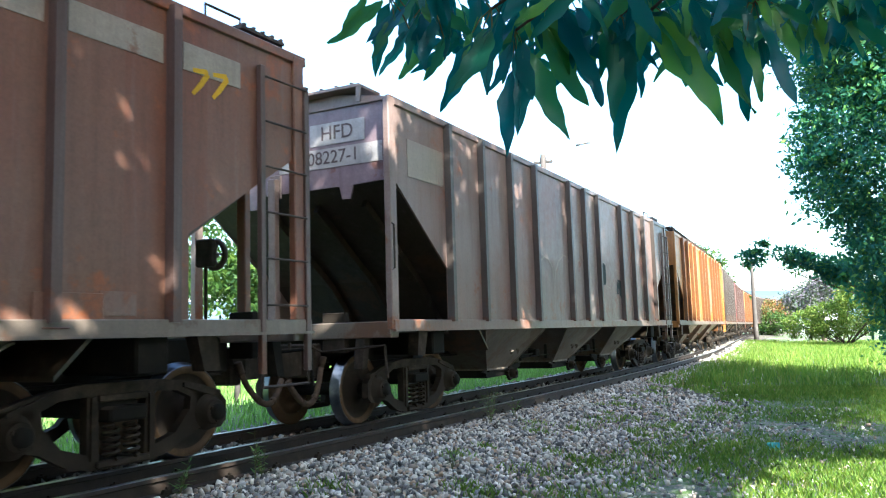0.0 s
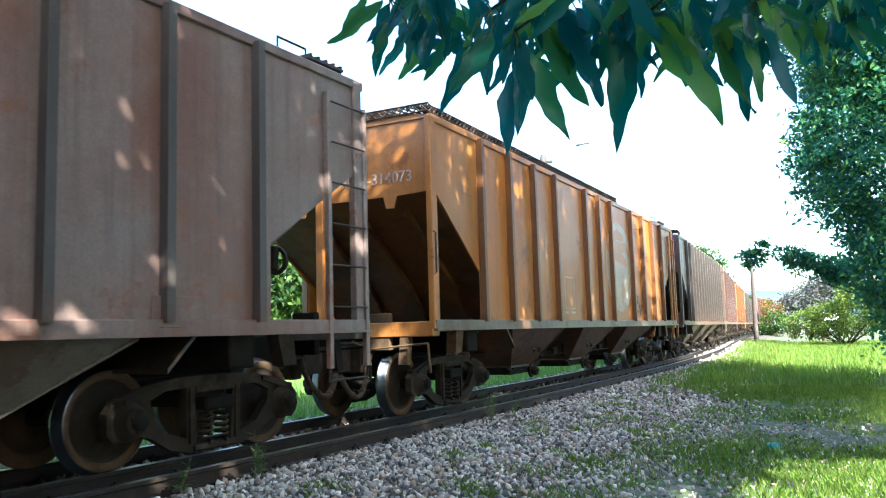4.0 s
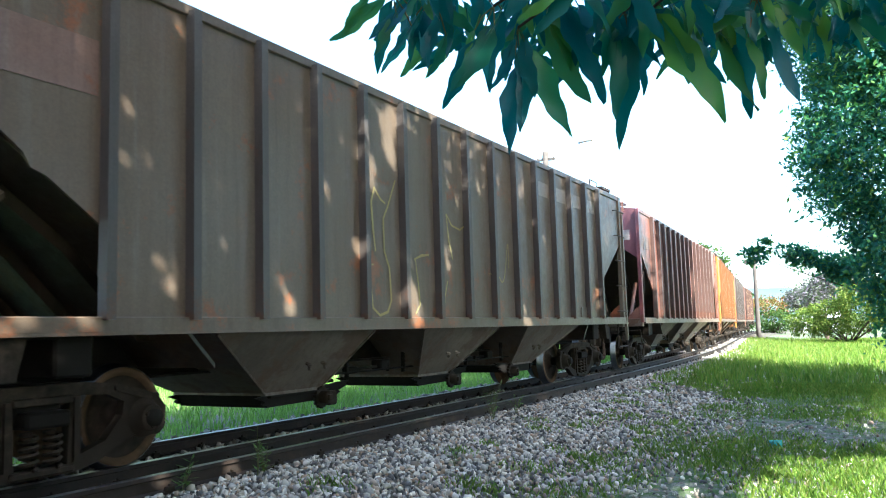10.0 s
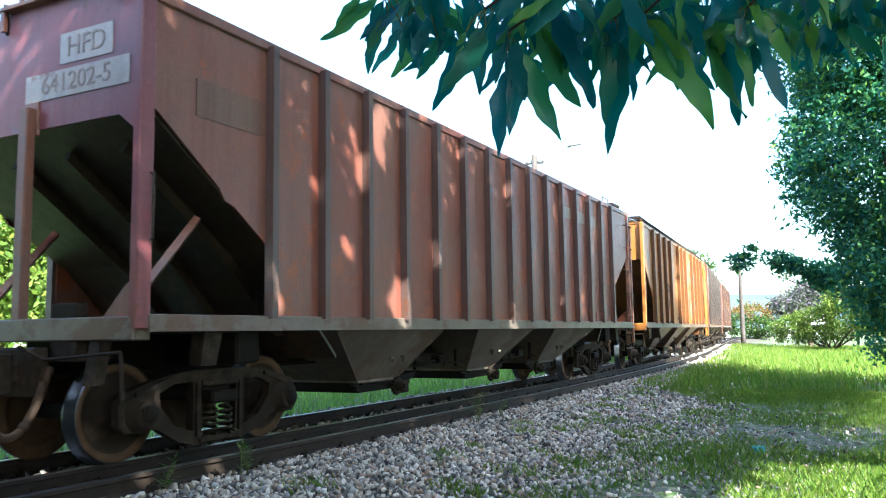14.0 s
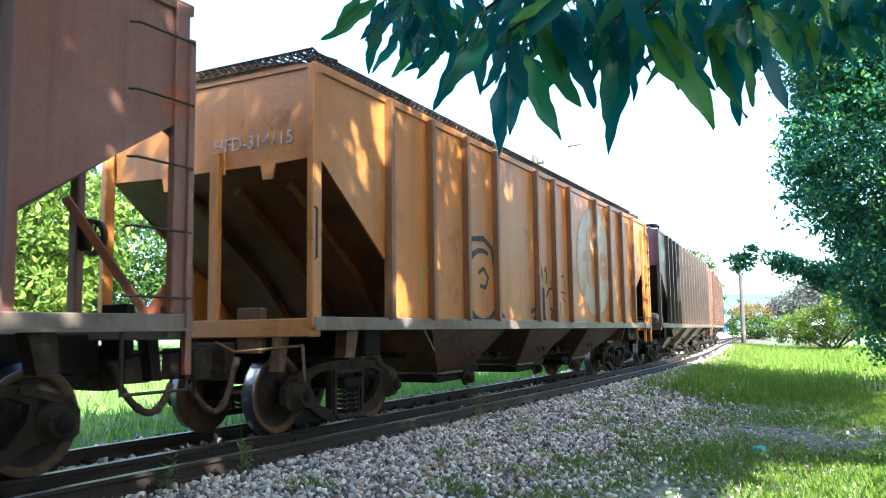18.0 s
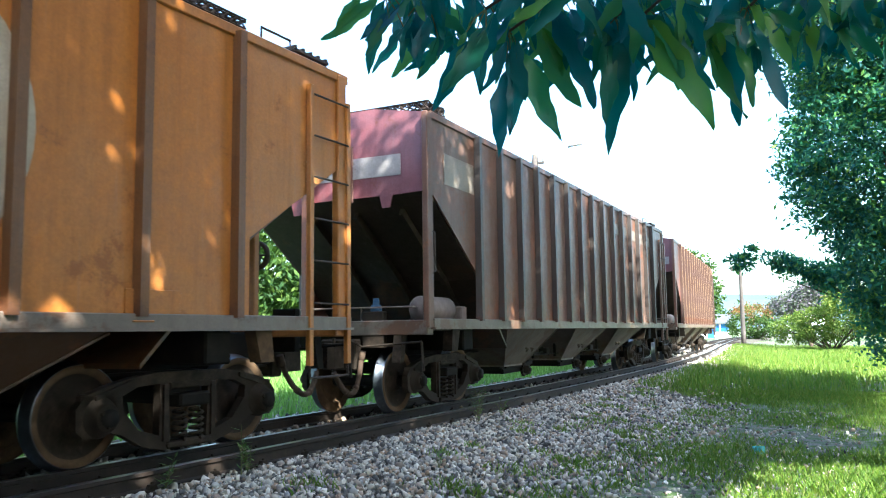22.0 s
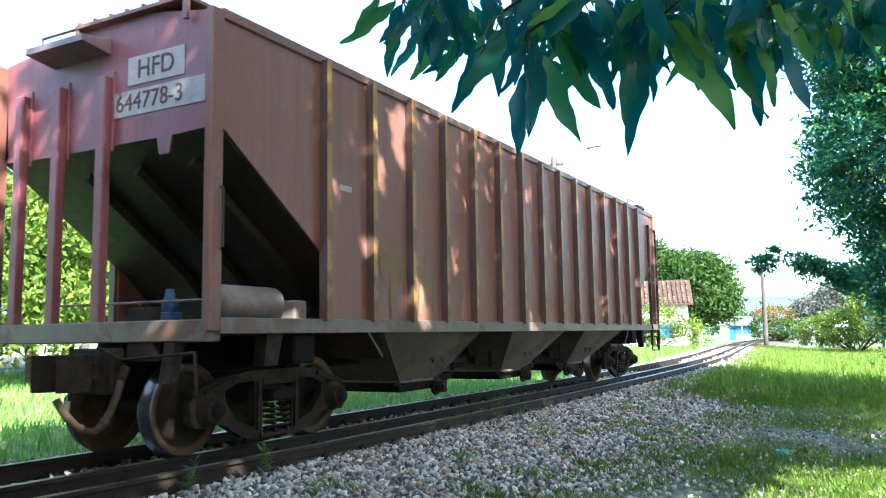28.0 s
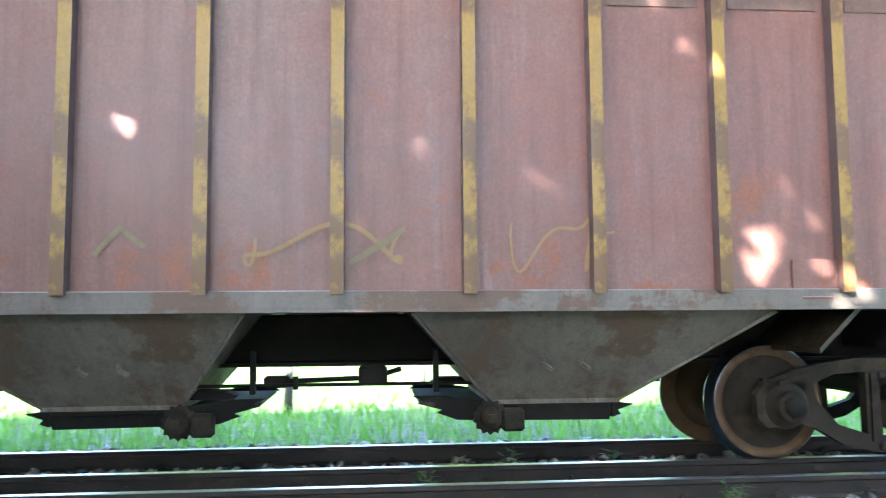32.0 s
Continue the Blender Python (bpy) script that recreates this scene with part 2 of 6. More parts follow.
BARE_LEAF = varied("pale_sparse_leaves", [(0.0, (0.22, 0.21, 0.18)), (0.6, (0.32, 0.31, 0.27)), (1.0, (0.16, 0.20, 0.09))], 0.8, True, 0.4, 0.1)
BARK = grimy("bark", (0.06, 0.045, 0.035), (0.12, 0.09, 0.07), (0.20, 0.155, 0.12), 8, 0.95, 0, 1.0, 0.03)
POLE_WOOD = grimy("weathered_pole", (0.06, 0.052, 0.046), (0.10, 0.086, 0.078), (0.15, 0.13, 0.12), 5, 0.9, 0, 0.6, 0.01)
WALL_WHITE = grimy("white_wall", (0.60, 0.59, 0.56), (0.75, 0.74, 0.71), (0.80, 0.79, 0.77), 1.2, 0.9, 0, 0.2)
BLUE_TRIM = grimy("blue_trim", (0.03, 0.12, 0.32), (0.05, 0.18, 0.42), (0.10, 0.24, 0.46), 2)
ROOF_TILE = varied("clay_tile", [(0.0, (0.050, 0.032, 0.024)), (0.5, (0.105, 0.062, 0.045)), (1.0, (0.16, 0.115, 0.09))], 0.9, False, 2, 0, 0.3)
TEAL = grimy("teal_plastic", (0.05, 0.26, 0.22), (0.08, 0.36, 0.31), (0.12, 0.42, 0.37), 9, 0.4)
LAMP_GREY = grimy("lamp_metal", (0.14, 0.14, 0.15), (0.22, 0.22, 0.23), (0.30, 0.30, 0.31), 8, 0.45, 0.5)


def ground_material():
    """Grass, with bare grey soil between in patches."""
    m, nt, b = nodes_of("ground_grass", 0.95)
    v = coords(nt)
    n1, n2, n3 = noise_of(nt, v, 0.35, 5), noise_of(nt, v, 5, 6, 0.7), noise_of(nt, v, 40, 4, 0.7)
    green = ramp(nt, n2, [(0.28, (0.040, 0.080, 0.016)), (0.5, (0.080, 0.135, 0.024)), (0.72, (0.14, 0.185, 0.045))])
    soil = ramp(nt, n3, [(0.3, (0.10, 0.094, 0.08)), (0.55, (0.185, 0.172, 0.148)), (0.75, (0.30, 0.275, 0.235))])
    c = mixed(nt, ramp(nt, mixed(nt, 0.65, n1, n2), gray(0.47, 0.56)), green, soil)
    nt.links.new(c, b.inputs["Base Color"])
    bumped(nt, b, n3, 0.7, 0.04)
    return m


GROUND = ground_material()
HILL = grimy("hazy_hill", (0.085, 0.120, 0.150), (0.100, 0.138, 0.165), (0.115, 0.155, 0.180), 0.004, 1.0, 0, 0.0)
PALE_EARTH = grimy("pale_dry_earth", (0.24, 0.22, 0.17), (0.32, 0.29, 0.22), (0.40, 0.36, 0.28), 0.9, 0.95)


# ---- helpers for meshes ----
def part(name, bm, material, parent=None, label=""):
    me = bpy.data.meshes.new(name)
    bm.normal_update()
    bm.to_mesh(me)
    bm.free()
    for m in (material if isinstance(material, (list, tuple)) else [material]):
        me.materials.append(m)
    ob = new(name, me)
    ob.parent = parent
    return tagged(ob, label)


def shared(name, mesh, parent, m=None, label=""):
    ob = new(name, mesh)
    ob.parent = parent
    if m is not None:
        ob.matrix_basis = m
    return tagged(ob, label)


def thing(name, m, label, category, group="", kind=""):
    ob = new(name)
    ob.matrix_basis = m
    return tagged(ob, label, category, group, kind)


def add_box(bm, x0, x1, y0, y1, z0, z1, bevel=0.0):
    r = bmesh.ops.create_cube(bm, size=1)
    for v in r["verts"]:
        v.co = Vector(((x0 + x1) / 2 + v.co.x * (x1 - x0), (y0 + y1) / 2 + v.co.y * (y1 - y0), (z0 + z1) / 2 + v.co.z * (z1 - z0)))
    if bevel:
        es = list({e for v in r["verts"] for e in v.link_edges})
        bmesh.ops.bevel(bm, geom=es, offset=bevel, segments=1, affect="EDGES")
    return bm


def box(x0, x1, y0, y1, z0, z1, bevel=0.0):
    return add_box(bmesh.new(), x0, x1, y0, y1, z0, z1, bevel)


def add_prism(bm, pts, x0, x1, axis="x"):
    """A flat outline, given as (u, z), drawn out from x0 to x1. axis x: u is y; axis y: u is x."""
    def put(u, z, w):
        return (w, u, z) if axis == "x" else (u, w, z)
    a = [bm.verts.new(put(u, z, x0)) for u, z in pts]
    b = [bm.verts.new(put(u, z, x1)) for u, z in pts]
    bm.faces.new(a[::-1])
    bm.faces.new(b)
    for i in range(len(pts)):
        j = (i + 1) % len(pts)
        bm.faces.new((a[i], a[j], b[j], b[i]))
    bmesh.ops.recalc_face_normals(bm, faces=bm.faces)
    return bm


def add_tube(bm, pts, r, seg=6, caps=True, r1=None):
    pts = [Vector(p) for p in pts]
    rings = []
    n = len(pts)
    for i, p in enumerate(pts):
        d = (pts[min(i + 1, n - 1)] - pts[max(i - 1, 0)]).normalized()
        s = d.cross(Vector((0, 0, 1)) if abs(d.z) < 0.95 else Vector((1, 0, 0))).normalized()
        u = s.cross(d)
        rad = r if r1 is None else r + (r1 - r) * i / max(1, n - 1)
        rings.append([bm.verts.new(p + rad * (math.cos(6.28319 * k / seg) * s + math.sin(6.28319 * k / seg) * u)) for k in range(seg)])
    for a, b in zip(rings, rings[1:]):
        for k in range(seg):
            f = bm.faces.new((a[k], a[(k + 1) % seg], b[(k + 1) % seg], b[k]))
            f.smooth = seg > 6
    if caps:
        bm.faces.new(rings[0][::-1])
        bm.faces.new(rings[-1])
    return bm


def add_lathe(bm, prof, seg=36, mat_of=None):
    """A profile of (x, r) turned about the x axis."""
    rings = [[bm.verts.new((x, r * math.cos(6.28319 * k / seg), r * math.sin(6.28319 * k / seg))) for k in range(seg)] for x, r in prof]
    for i, (a, b) in enumerate(zip(rings, rings[1:])):
        for k in range(seg):
            f = bm.faces.new((a[k], a[(k + 1) % seg], b[(k + 1) % seg], b[k]))
            f.material_index = mat_of[i] if mat_of else 0
            f.smooth = True
    bmesh.ops.recalc_face_normals(bm, faces=bm.faces)
    return bm


def raw_mesh(name, verts, faces, material):
    me = bpy.data.meshes.new(name)
    me.from_pydata(verts, [], faces)
    me.materials.append(material)
    return me


def quads_mesh(name, verts, material, per=4):
    """Many separate faces of `per` corners each, from an array of corners."""
    n = len(verts) // per
    me = bpy.data.meshes.new(name)
    me.vertices.add(len(verts))
    me.vertices.foreach_set("co", np.asarray(verts, np.float32).ravel())
    me.loops.add(n * per)
    me.loops.foreach_set("vertex_index", np.arange(n * per, dtype=np.int32))
    me.polygons.add(n)
    me.polygons.foreach_set("loop_start", np.arange(0, n * per, per, dtype=np.int32))
    me.update(calc_edges=True)
    me.materials.append(material)
    return me


# ---- the line of the track ----
BENDS = [(5.56, 42.0, 0.0038), (42.0, 75.0, -0.0006), (75.0, 150.0, -0.0042), (150.0, 460.0, 0.0)]
LINE = []


def draw_line():
    x, y, h, s = 0.0, 5.56, 0.0, 5.56
    LINE.append((s, x, y, h))
    for a, b, k in BENDS:
        n = int((b - a) / 0.5)
        d = (b - a) / n
        for _ in range(n):
            h += k * d / 2
            x, y, s = x - math.sin(h) * d, y + math.cos(h) * d, s + d
            h += k * d / 2
            LINE.append((s, x, y, h))


draw_line()
LINE_A = np.array(LINE)


def track(s, off=0.0, z=0.0):
    """A place beside the track's centre, s metres along it, and the heading there."""
    if s <= 5.56:
        return Vector((off, s, z)), 0.0
    x, y, h = (float(np.interp(s, LINE_A[:, 0], LINE_A[:, i])) for i in (1, 2, 3))
    return Vector((x + off * math.cos(h), y + off * math.sin(h), z)), h


def off_track(x, y):
    """How far a place lies to the right of the track's centre."""
    if y <= 5.56:
        return x
    i = int(np.argmin((LINE_A[:, 1] - x) ** 2 + (LINE_A[:, 2] - y) ** 2))
    _, px, py, h = LINE_A[i]
    return (x - px) * math.cos(h) + (y - py) * math.sin(h)


def smooth(a, b, x):
    t = max(0.0, min(1.0, (x - a) / (b - a)))
    return t * t * (3 - 2 * t)


def ground_z(x, y):
    o = off_track(x, y) if -60 < x < 40 and -30 < y < 180 else x
    z = -0.40 + 0.06 * noise.noise((x * 0.3, y * 0.3, 0)) + 0.02 * noise.noise((x * 1.7, y * 1.7, 3))
    z += 0.10 * smooth(45, 80, y)
    z += 1.9 * smooth(14, 55, -o) * smooth(70, 20, y)
    return z


def sweep(name, prof, s0, s1, step, material, parent, label="", mats=None, closed=True):
    """A cross-section of (offset, z) carried along the track."""
    bm = bmesh.new()
    prev = None
    s = s0
    while s <= s1 + 1e-6:
        p, h = track(s)
        side = Vector((math.cos(h), math.sin(h), 0))
        ring = [bm.verts.new(p + side * o + Vector((0, 0, z))) for o, z in prof]
        if prev:
            n = len(prof)
            for j in range(n if closed else n - 1):
                f = bm.faces.new((prev[j], ring[j], ring[(j + 1) % n], prev[(j + 1) % n]))
                if mats:
                    f.material_index = mats[j]
        prev = ring
        s += step if s < 60 else step * 3
    bmesh.ops.recalc_face_normals(bm, faces=bm.faces)
    return part(name, bm, material, parent, label)


def build_ground():
    xs = np.concatenate([np.array([-2500, -1200, -600, -300, -180, -120]), np.arange(-90, -20, 5.0), np.arange(-20, 20, 0.8), np.arange(20, 60, 6.0), np.array([90, 180, 400, 1200, 2500])])
    ys = np.concatenate([np.array([-2500, -800, -300, -120, -60, -30]), np.arange(-18, 50, 0.8), np.arange(50, 150, 5.0), np.array([170, 220, 320, 500, 900, 1600, 3000])])
    verts = [(float(x), float(y), ground_z(float(x), float(y))) for y in ys for x in xs]
    nx = len(xs)
    faces = [(j * nx + i, j * nx + i + 1, (j + 1) * nx + i + 1, (j + 1) * nx + i) for j in range(len(ys) - 1) for i in range(nx - 1)]
    g = new("ground", raw_mesh("ground", verts, faces, GROUND))
    for p in g.data.polygons:
        p.use_smooth = True
    tagged(g, "uneven green grass with bare grey patches", "ground", kind="structure")


build_ground()
RAILS = (-0.5, 0.5, 1.13)
bed = sweep("ballast", [(-2.6, -0.5), (-1.7, -0.20), (-1.2, -0.165), (1.6, -0.165), (2.2, -0.20), (3.0, -0.33), (4.0, -0.47)], -18, 170, 0.75, BED, None, "", None, False)
tagged(bed, "grey crushed granite bank under the rails", "ballast", kind="structure")
line = thing("railway_track", Matrix(), "mixed-gauge track of three rusty steel rails on sleepers", "track", kind="structure")
RAIL_PROF = [(-0.034, -0.004), (-0.028, 0.0), (0.028, 0.0), (0.034, -0.004), (0.034, -0.034), (0.010, -0.046), (0.010, -0.126), (0.062, -0.138), (0.062, -0.148), (-0.062, -0.148), (-0.062, -0.138), (-0.010, -0.126), (-0.010, -0.046), (-0.034, -0.034)]
for o in RAILS:
    sweep("rail", [(o + a, z) for a, z in RAIL_PROF], -18, 170, 0.75, [RAIL_SIDE, RAIL_TOP], line, "", [1, 1, 1] + [0] * 11)


def build_sleepers():
    bm = box(-1.15, 1.75, -0.11, 0.11, -0.30, -0.150, 0.012)
    me = bpy.data.meshes.new("sleeper")
    bm.to_mesh(me)
    me.materials.append(SLEEPER)
    cb = bmesh.new()
    add_box(cb, -0.10, 0.10, -0.07, 0.07, -0.150, -0.128, 0.006)
    for sx in (-1, 1):
        add_prism(cb, [(-0.045, -0.13), (-0.03, -0.095), (0.03, -0.095), (0.045, -0.13)], sx * 0.062, sx * 0.10)
        add_tube(cb, [(sx * 0.085, 0.0, -0.13), (sx * 0.085, 0.0, -0.075)], 0.013)
    clip = bpy.data.meshes.new("rail_clip")
    cb.to_mesh(clip)
    clip.materials.append(CAST)
    n = 0
    s = -6.0
    while s < 75:
        p, h = track(s)
        m = Matrix.Translation(p + Vector((0, 0, random.uniform(-0.008, 0.004)))) @ pose(0, 0, 0, 0, 0, math.degrees(h) + random.uniform(-1.5, 1.5))
        shared("sleeper", me, line, m @ pose(random.uniform(-0.06, 0.06), 0, 0))
        if s < 34:
            for o in RAILS:
                shared("rail_clip", clip, line, m @ pose(o, 0, 0))
        n += 1
        s += 0.62


build_sleepers()


# ---- the train ----
L, HW, SILL = 14.8, 1.27, 1.115
LW = 1.75
AXLES = (0.36, 2.20, 12.06, 13.90)
PIVOTS = (1.28, 12.98)
WHEEL_R = 0.42
SPEED = (3.842, -0.0205, 0.000463)
FRONTS = (7.61 - 16.2, 7.61, 23.78, 39.85, 56.30, 72.64, 89.17, 106.05)
KIT = {}


def kit(name, bm, materials):
    me = bpy.data.meshes.new(name)
    bm.normal_update()
    bm.to_mesh(me)
    bm.free()
    for m in (materials if isinstance(materials, (list, tuple)) else [materials]):
        me.materials.append(m)
    KIT[name] = me


def side_frame_mesh():
    """A cast bogie side frame with two windows, a spring nest and round pedestals."""
    half = [(0.0, 0.745), (0.34, 0.745), (0.58, 0.715), (0.80, 0.66), (0.97, 0.60), (1.055, 0.50), (1.05, 0.33), (0.99, 0.27), (0.90, 0.27), (0.80, 0.30), (0.66, 0.26), (0.46, 0.135), (0.26, 0.085), (0.0, 0.085)]
    outer = half + [(-u, z) for u, z in half[-2:0:-1]]
    win = [(0.30, 0.65), (0.52, 0.635), (0.66, 0.57), (0.65, 0.46), (0.50, 0.28), (0.30, 0.21)]
    wide = 0.92 / 0.85
    outer = [(u * wide, z) for u, z in outer]
    win = [(u * wide, z) for u, z in win]
    holes = [win, [(-u, z) for u, z in win], [(-0.21, 0.15), (0.21, 0.15), (0.23, 0.62), (-0.23, 0.62)]]
    bm = bmesh.new()
    edges = []
    for loop in [outer] + holes:
        vs = [bm.verts.new((0, u, z)) for u, z in loop]
        edges += [bm.edges.new((vs[i], vs[(i + 1) % len(vs)])) for i in range(len(vs))]
    bmesh.ops.triangle_fill(bm, use_beauty=True, use_dissolve=False, edges=edges)
    r = bmesh.ops.extrude_face_region(bm, geom=list(bm.faces))
    for g in r["geom"]:
        if isinstance(g, bmesh.types.BMVert):
            g.co.x += 0.085
    bmesh.ops.recalc_face_normals(bm, faces=bm.faces)
    # raised rims and the wear plate above the springs
    add_box(bm, 0.085, 0.115, -0.24, 0.24, 0.60, 0.66, 0.01)
    add_box(bm, -0.01, 0.12, -0.25, 0.25, 0.095, 0.15, 0.012)
    for sy in (-1, 1):
        add_prism(bm, [(sy * 0.25, 0.64), (sy * 0.30, 0.64), (sy * 0.30, 0.16), (sy * 0.25, 0.16)], 0.08, 0.11)
        add_prism(bm, [(sy * 0.62, 0.70), (sy * 0.98, 0.59), (sy * 0.98, 0.555), (sy * 0.62, 0.66)], 0.08, 0.108)
    return bm


def spring_mesh():
    bm = bmesh.new()
    pts = [(0.055 * math.cos(a), 0.055 * math.sin(a), 0.15 + 0.27 * a / 31.4) for a in [i * 0.52 for i in range(61)]]
    return add_tube(bm, pts, 0.017, 5)


def wheel_mesh():
    """A wheel with flange, bright tread, dished plate and hub, its outer face towards +x."""
    r = WHEEL_R
    prof = [(-0.065, r - 0.10), (-0.065, r + 0.010), (-0.055, r + 0.026), (-0.040, r + 0.026), (-0.028, r + 0.004), (0.058, r - 0.003), (0.066, r - 0.012),
            (0.066, r - 0.062), (0.040, r - 0.080), (0.012, r - 0.13), (0.010, r - 0.24), (0.050, 0.125), (0.085, 0.112), (0.085, 0.0)]
    mats = [0, 0, 1, 1, 1, 1, 0, 0, 2, 2, 2, 2, 2]
    bm = add_lathe(bmesh.new(), prof, 40, mats)
    prof2 = [(-0.065, r - 0.10), (-0.02, r - 0.12), (-0.02, 0.12), (-0.08, 0.11), (-0.08, 0.0)]
    return add_lathe(bm, prof2, 24, [0] * 4)


def box_mesh():
    """An axle box with its round bolted end cap."""
    bm = bmesh.new()
    add_lathe(bm, [(-0.06, 0.16), (0.03, 0.165), (0.05, 0.155), (0.055, 0.115), (0.13, 0.11), (0.14, 0.10), (0.14, 0.0)], 20)
    add_box(bm, -0.05, 0.04, -0.17, 0.17, 0.08, 0.19, 0.015)
    for k in range(3):
        a = 2.094 * k + 0.5
        add_tube(bm, [(0.12, 0.07 * math.cos(a), 0.07 * math.sin(a)), (0.158, 0.07 * math.cos(a), 0.07 * math.sin(a))], 0.018, 6)
    return bm


def pocket_mesh(y0, y1):
    """A hopper pocket: four sloping sheets with edge beads; y0 and y1 are its ends at the top."""
    bm = bmesh.new()
    t, b = SILL - 0.012, 0.46
    top = [(-1.24, y0), (1.24, y0), (1.24, y1), (-1.24, y1)]
    low = [(-0.64, -0.45), (0.64, -0.45), (0.64, 0.45), (-0.64, 0.45)]
    a = [bm.verts.new((x, y, t)) for x, y in top]
    c = [bm.verts.new((x, y, b)) for x, y in low]
    for i in range(4):
        bm.faces.new((a[i], a[(i + 1) % 4], c[(i + 1) % 4], c[i]))
    bm.faces.new(c)
    bm.faces.new(a[::-1])
    bmesh.ops.recalc_face_normals(bm, faces=bm.faces)
    for ya, yb in ((y0 * 0.99, -0.455), (y1 * 0.99, 0.455)):
        add_tube(bm, [(1.235, ya, t - 0.02), (0.643, yb, b)], 0.014, 5)
    for q in (-0.14, 0.12):
        add_tube(bm, [(0.93, q, 0.76), (0.97, q, 0.74), (0.93, q + 0.05, 0.70)], 0.022, 6)
    # weld seam of the lower sheet and the flange round the outlet
    add_box(bm, -0.66, 0.66, -0.47, 0.47, 0.445, 0.475)
    return bm


def outlet_mesh():
    """The sliding gate under a pocket: a shallow trough whose rails run out to torn points at +y."""
    bm = bmesh.new()
    add_prism(bm, [(-0.46, 0.45), (0.62, 0.45), (0.54, 0.33), (-0.40, 0.32)], -0.62, 0.62)
    for sx in (-1, 1):
        add_prism(bm, [(0.40, 0.45), (0.78, 0.505), (1.02, 0.51), (0.94, 0.475), (0.98, 0.455), (0.80, 0.41), (0.84, 0.39), (0.70, 0.34), (0.40, 0.33)], sx * 0.60, sx * 0.64)
        add_prism(bm, [(-0.58, 0.43), (-0.42, 0.45), (-0.42, 0.34), (-0.48, 0.36), (-0.46, 0.39)], sx * 0.60, sx * 0.64)
    add_box(bm, 0.60, 0.67, -0.40, 0.60, 0.415, 0.445, 0.006)
    add_prism(bm, [(0.46, 0.50), (0.52, 0.56), (0.72, 0.56), (0.80, 0.525), (0.78, 0.50)], 0.40, 0.58)
    add_box(bm, -0.5, 0.5, 0.60, 0.96, 0.445, 0.465)
    return bm


def hanger_mesh():
    """Brake levers hanging between two pockets."""
    bm = bmesh.new()
    for y in (-0.62, 0.64):
        add_box(bm, 0.64, 0.69, y - 0.02, y + 0.02, 0.54, 0.84, 0.006)
    add_tube(bm, [(0.60, -0.45, 0.62), (0.60, 0.20, 0.64), (0.60, 0.40, 0.70)], 0.020, 6)
    add_box(bm, 0.52, 0.68, 0.10, 0.30, 0.60, 0.72, 0.015)
    add_box(bm, 0.54, 0.66, -0.55, -0.38, 0.58, 0.66, 0.015)
    return bm


def gear_mesh():
    """The gate's toothed wheel on its squared capstan."""
    bm = bmesh.new()
    seg = 28
    pts = []
    for k in range(seg):
        r = 0.125 if k % 2 else 0.105
        pts.append((r * math.cos(6.28319 * k / seg), r * math.sin(6.28319 * k / seg)))
    add_prism(bm, pts, 0.0, 0.045)
    add_lathe(bm, [(0.04, 0.075), (0.14, 0.07), (0.14, 0.0)], 12)
    add_box(bm, 0.13, 0.17, -0.03, 0.03, -0.03, 0.03, 0.005)
    add_box(bm, 0.0, 0.08, 0.08, 0.24, -0.10, 0.06, 0.02)
    return bm


def coupler_mesh():
    """A knuckle coupler on its shank, pointing to -y."""
    bm = bmesh.new()
    add_box(bm, -0.075, 0.075, -0.30, 0.55, 0.70, 0.86, 0.015)
    pts = [(-0.16, -0.66), (-0.17, -0.36), (-0.08, -0.25), (0.09, -0.25), (0.19, -0.34), (0.20, -0.56), (0.14, -0.64), (0.07, -0.54), (0.05, -0.44), (-0.05, -0.46), (-0.06, -0.64)]
    lo = [bm.verts.new((x, y, 0.62)) for x, y in pts]
    hi = [bm.verts.new((x, y, 0.93)) for x, y in pts]
    bm.faces.new(lo)
    bm.faces.new(hi[::-1])
    for i in range(len(pts)):
        bm.faces.new((lo[i], lo[(i + 1) % len(pts)], hi[(i + 1) % len(pts)], hi[i]))
    bmesh.ops.recalc_face_normals(bm, faces=bm.faces)
    add_box(bm, -0.27, 0.27, -0.20, -0.05, 0.58, 0.98, 0.02)
    add_tube(bm, [(0.14, -0.50, 0.55), (0.14, -0.50, 1.0)], 0.022, 6)
    return bm


kit("side_frame", side_frame_mesh(), CAST)
kit("spring", spring_mesh(), CAST)
kit("wheel", wheel_mesh(), [WHEEL_RUST, TREAD, CAST])
kit("axle_box", box_mesh(), CAST)
kit("pocket_front", pocket_mesh(-1.75, 0.70), DUSTY)
kit("pocket_middle", pocket_mesh(-1.27, 0.95), DUSTY)
kit("pocket_rear", pocket_mesh(-1.05, 1.38), DUSTY)
# orange cars' pockets: soot and underside shade both in the colour
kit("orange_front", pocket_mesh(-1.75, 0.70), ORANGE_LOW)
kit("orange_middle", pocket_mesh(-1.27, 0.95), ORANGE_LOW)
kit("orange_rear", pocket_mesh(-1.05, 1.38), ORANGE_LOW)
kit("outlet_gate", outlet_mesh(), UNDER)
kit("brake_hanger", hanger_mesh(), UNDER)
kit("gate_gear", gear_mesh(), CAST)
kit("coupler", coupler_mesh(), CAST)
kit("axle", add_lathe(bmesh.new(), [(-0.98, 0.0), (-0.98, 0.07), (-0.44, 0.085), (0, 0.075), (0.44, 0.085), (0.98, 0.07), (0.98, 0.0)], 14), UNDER)
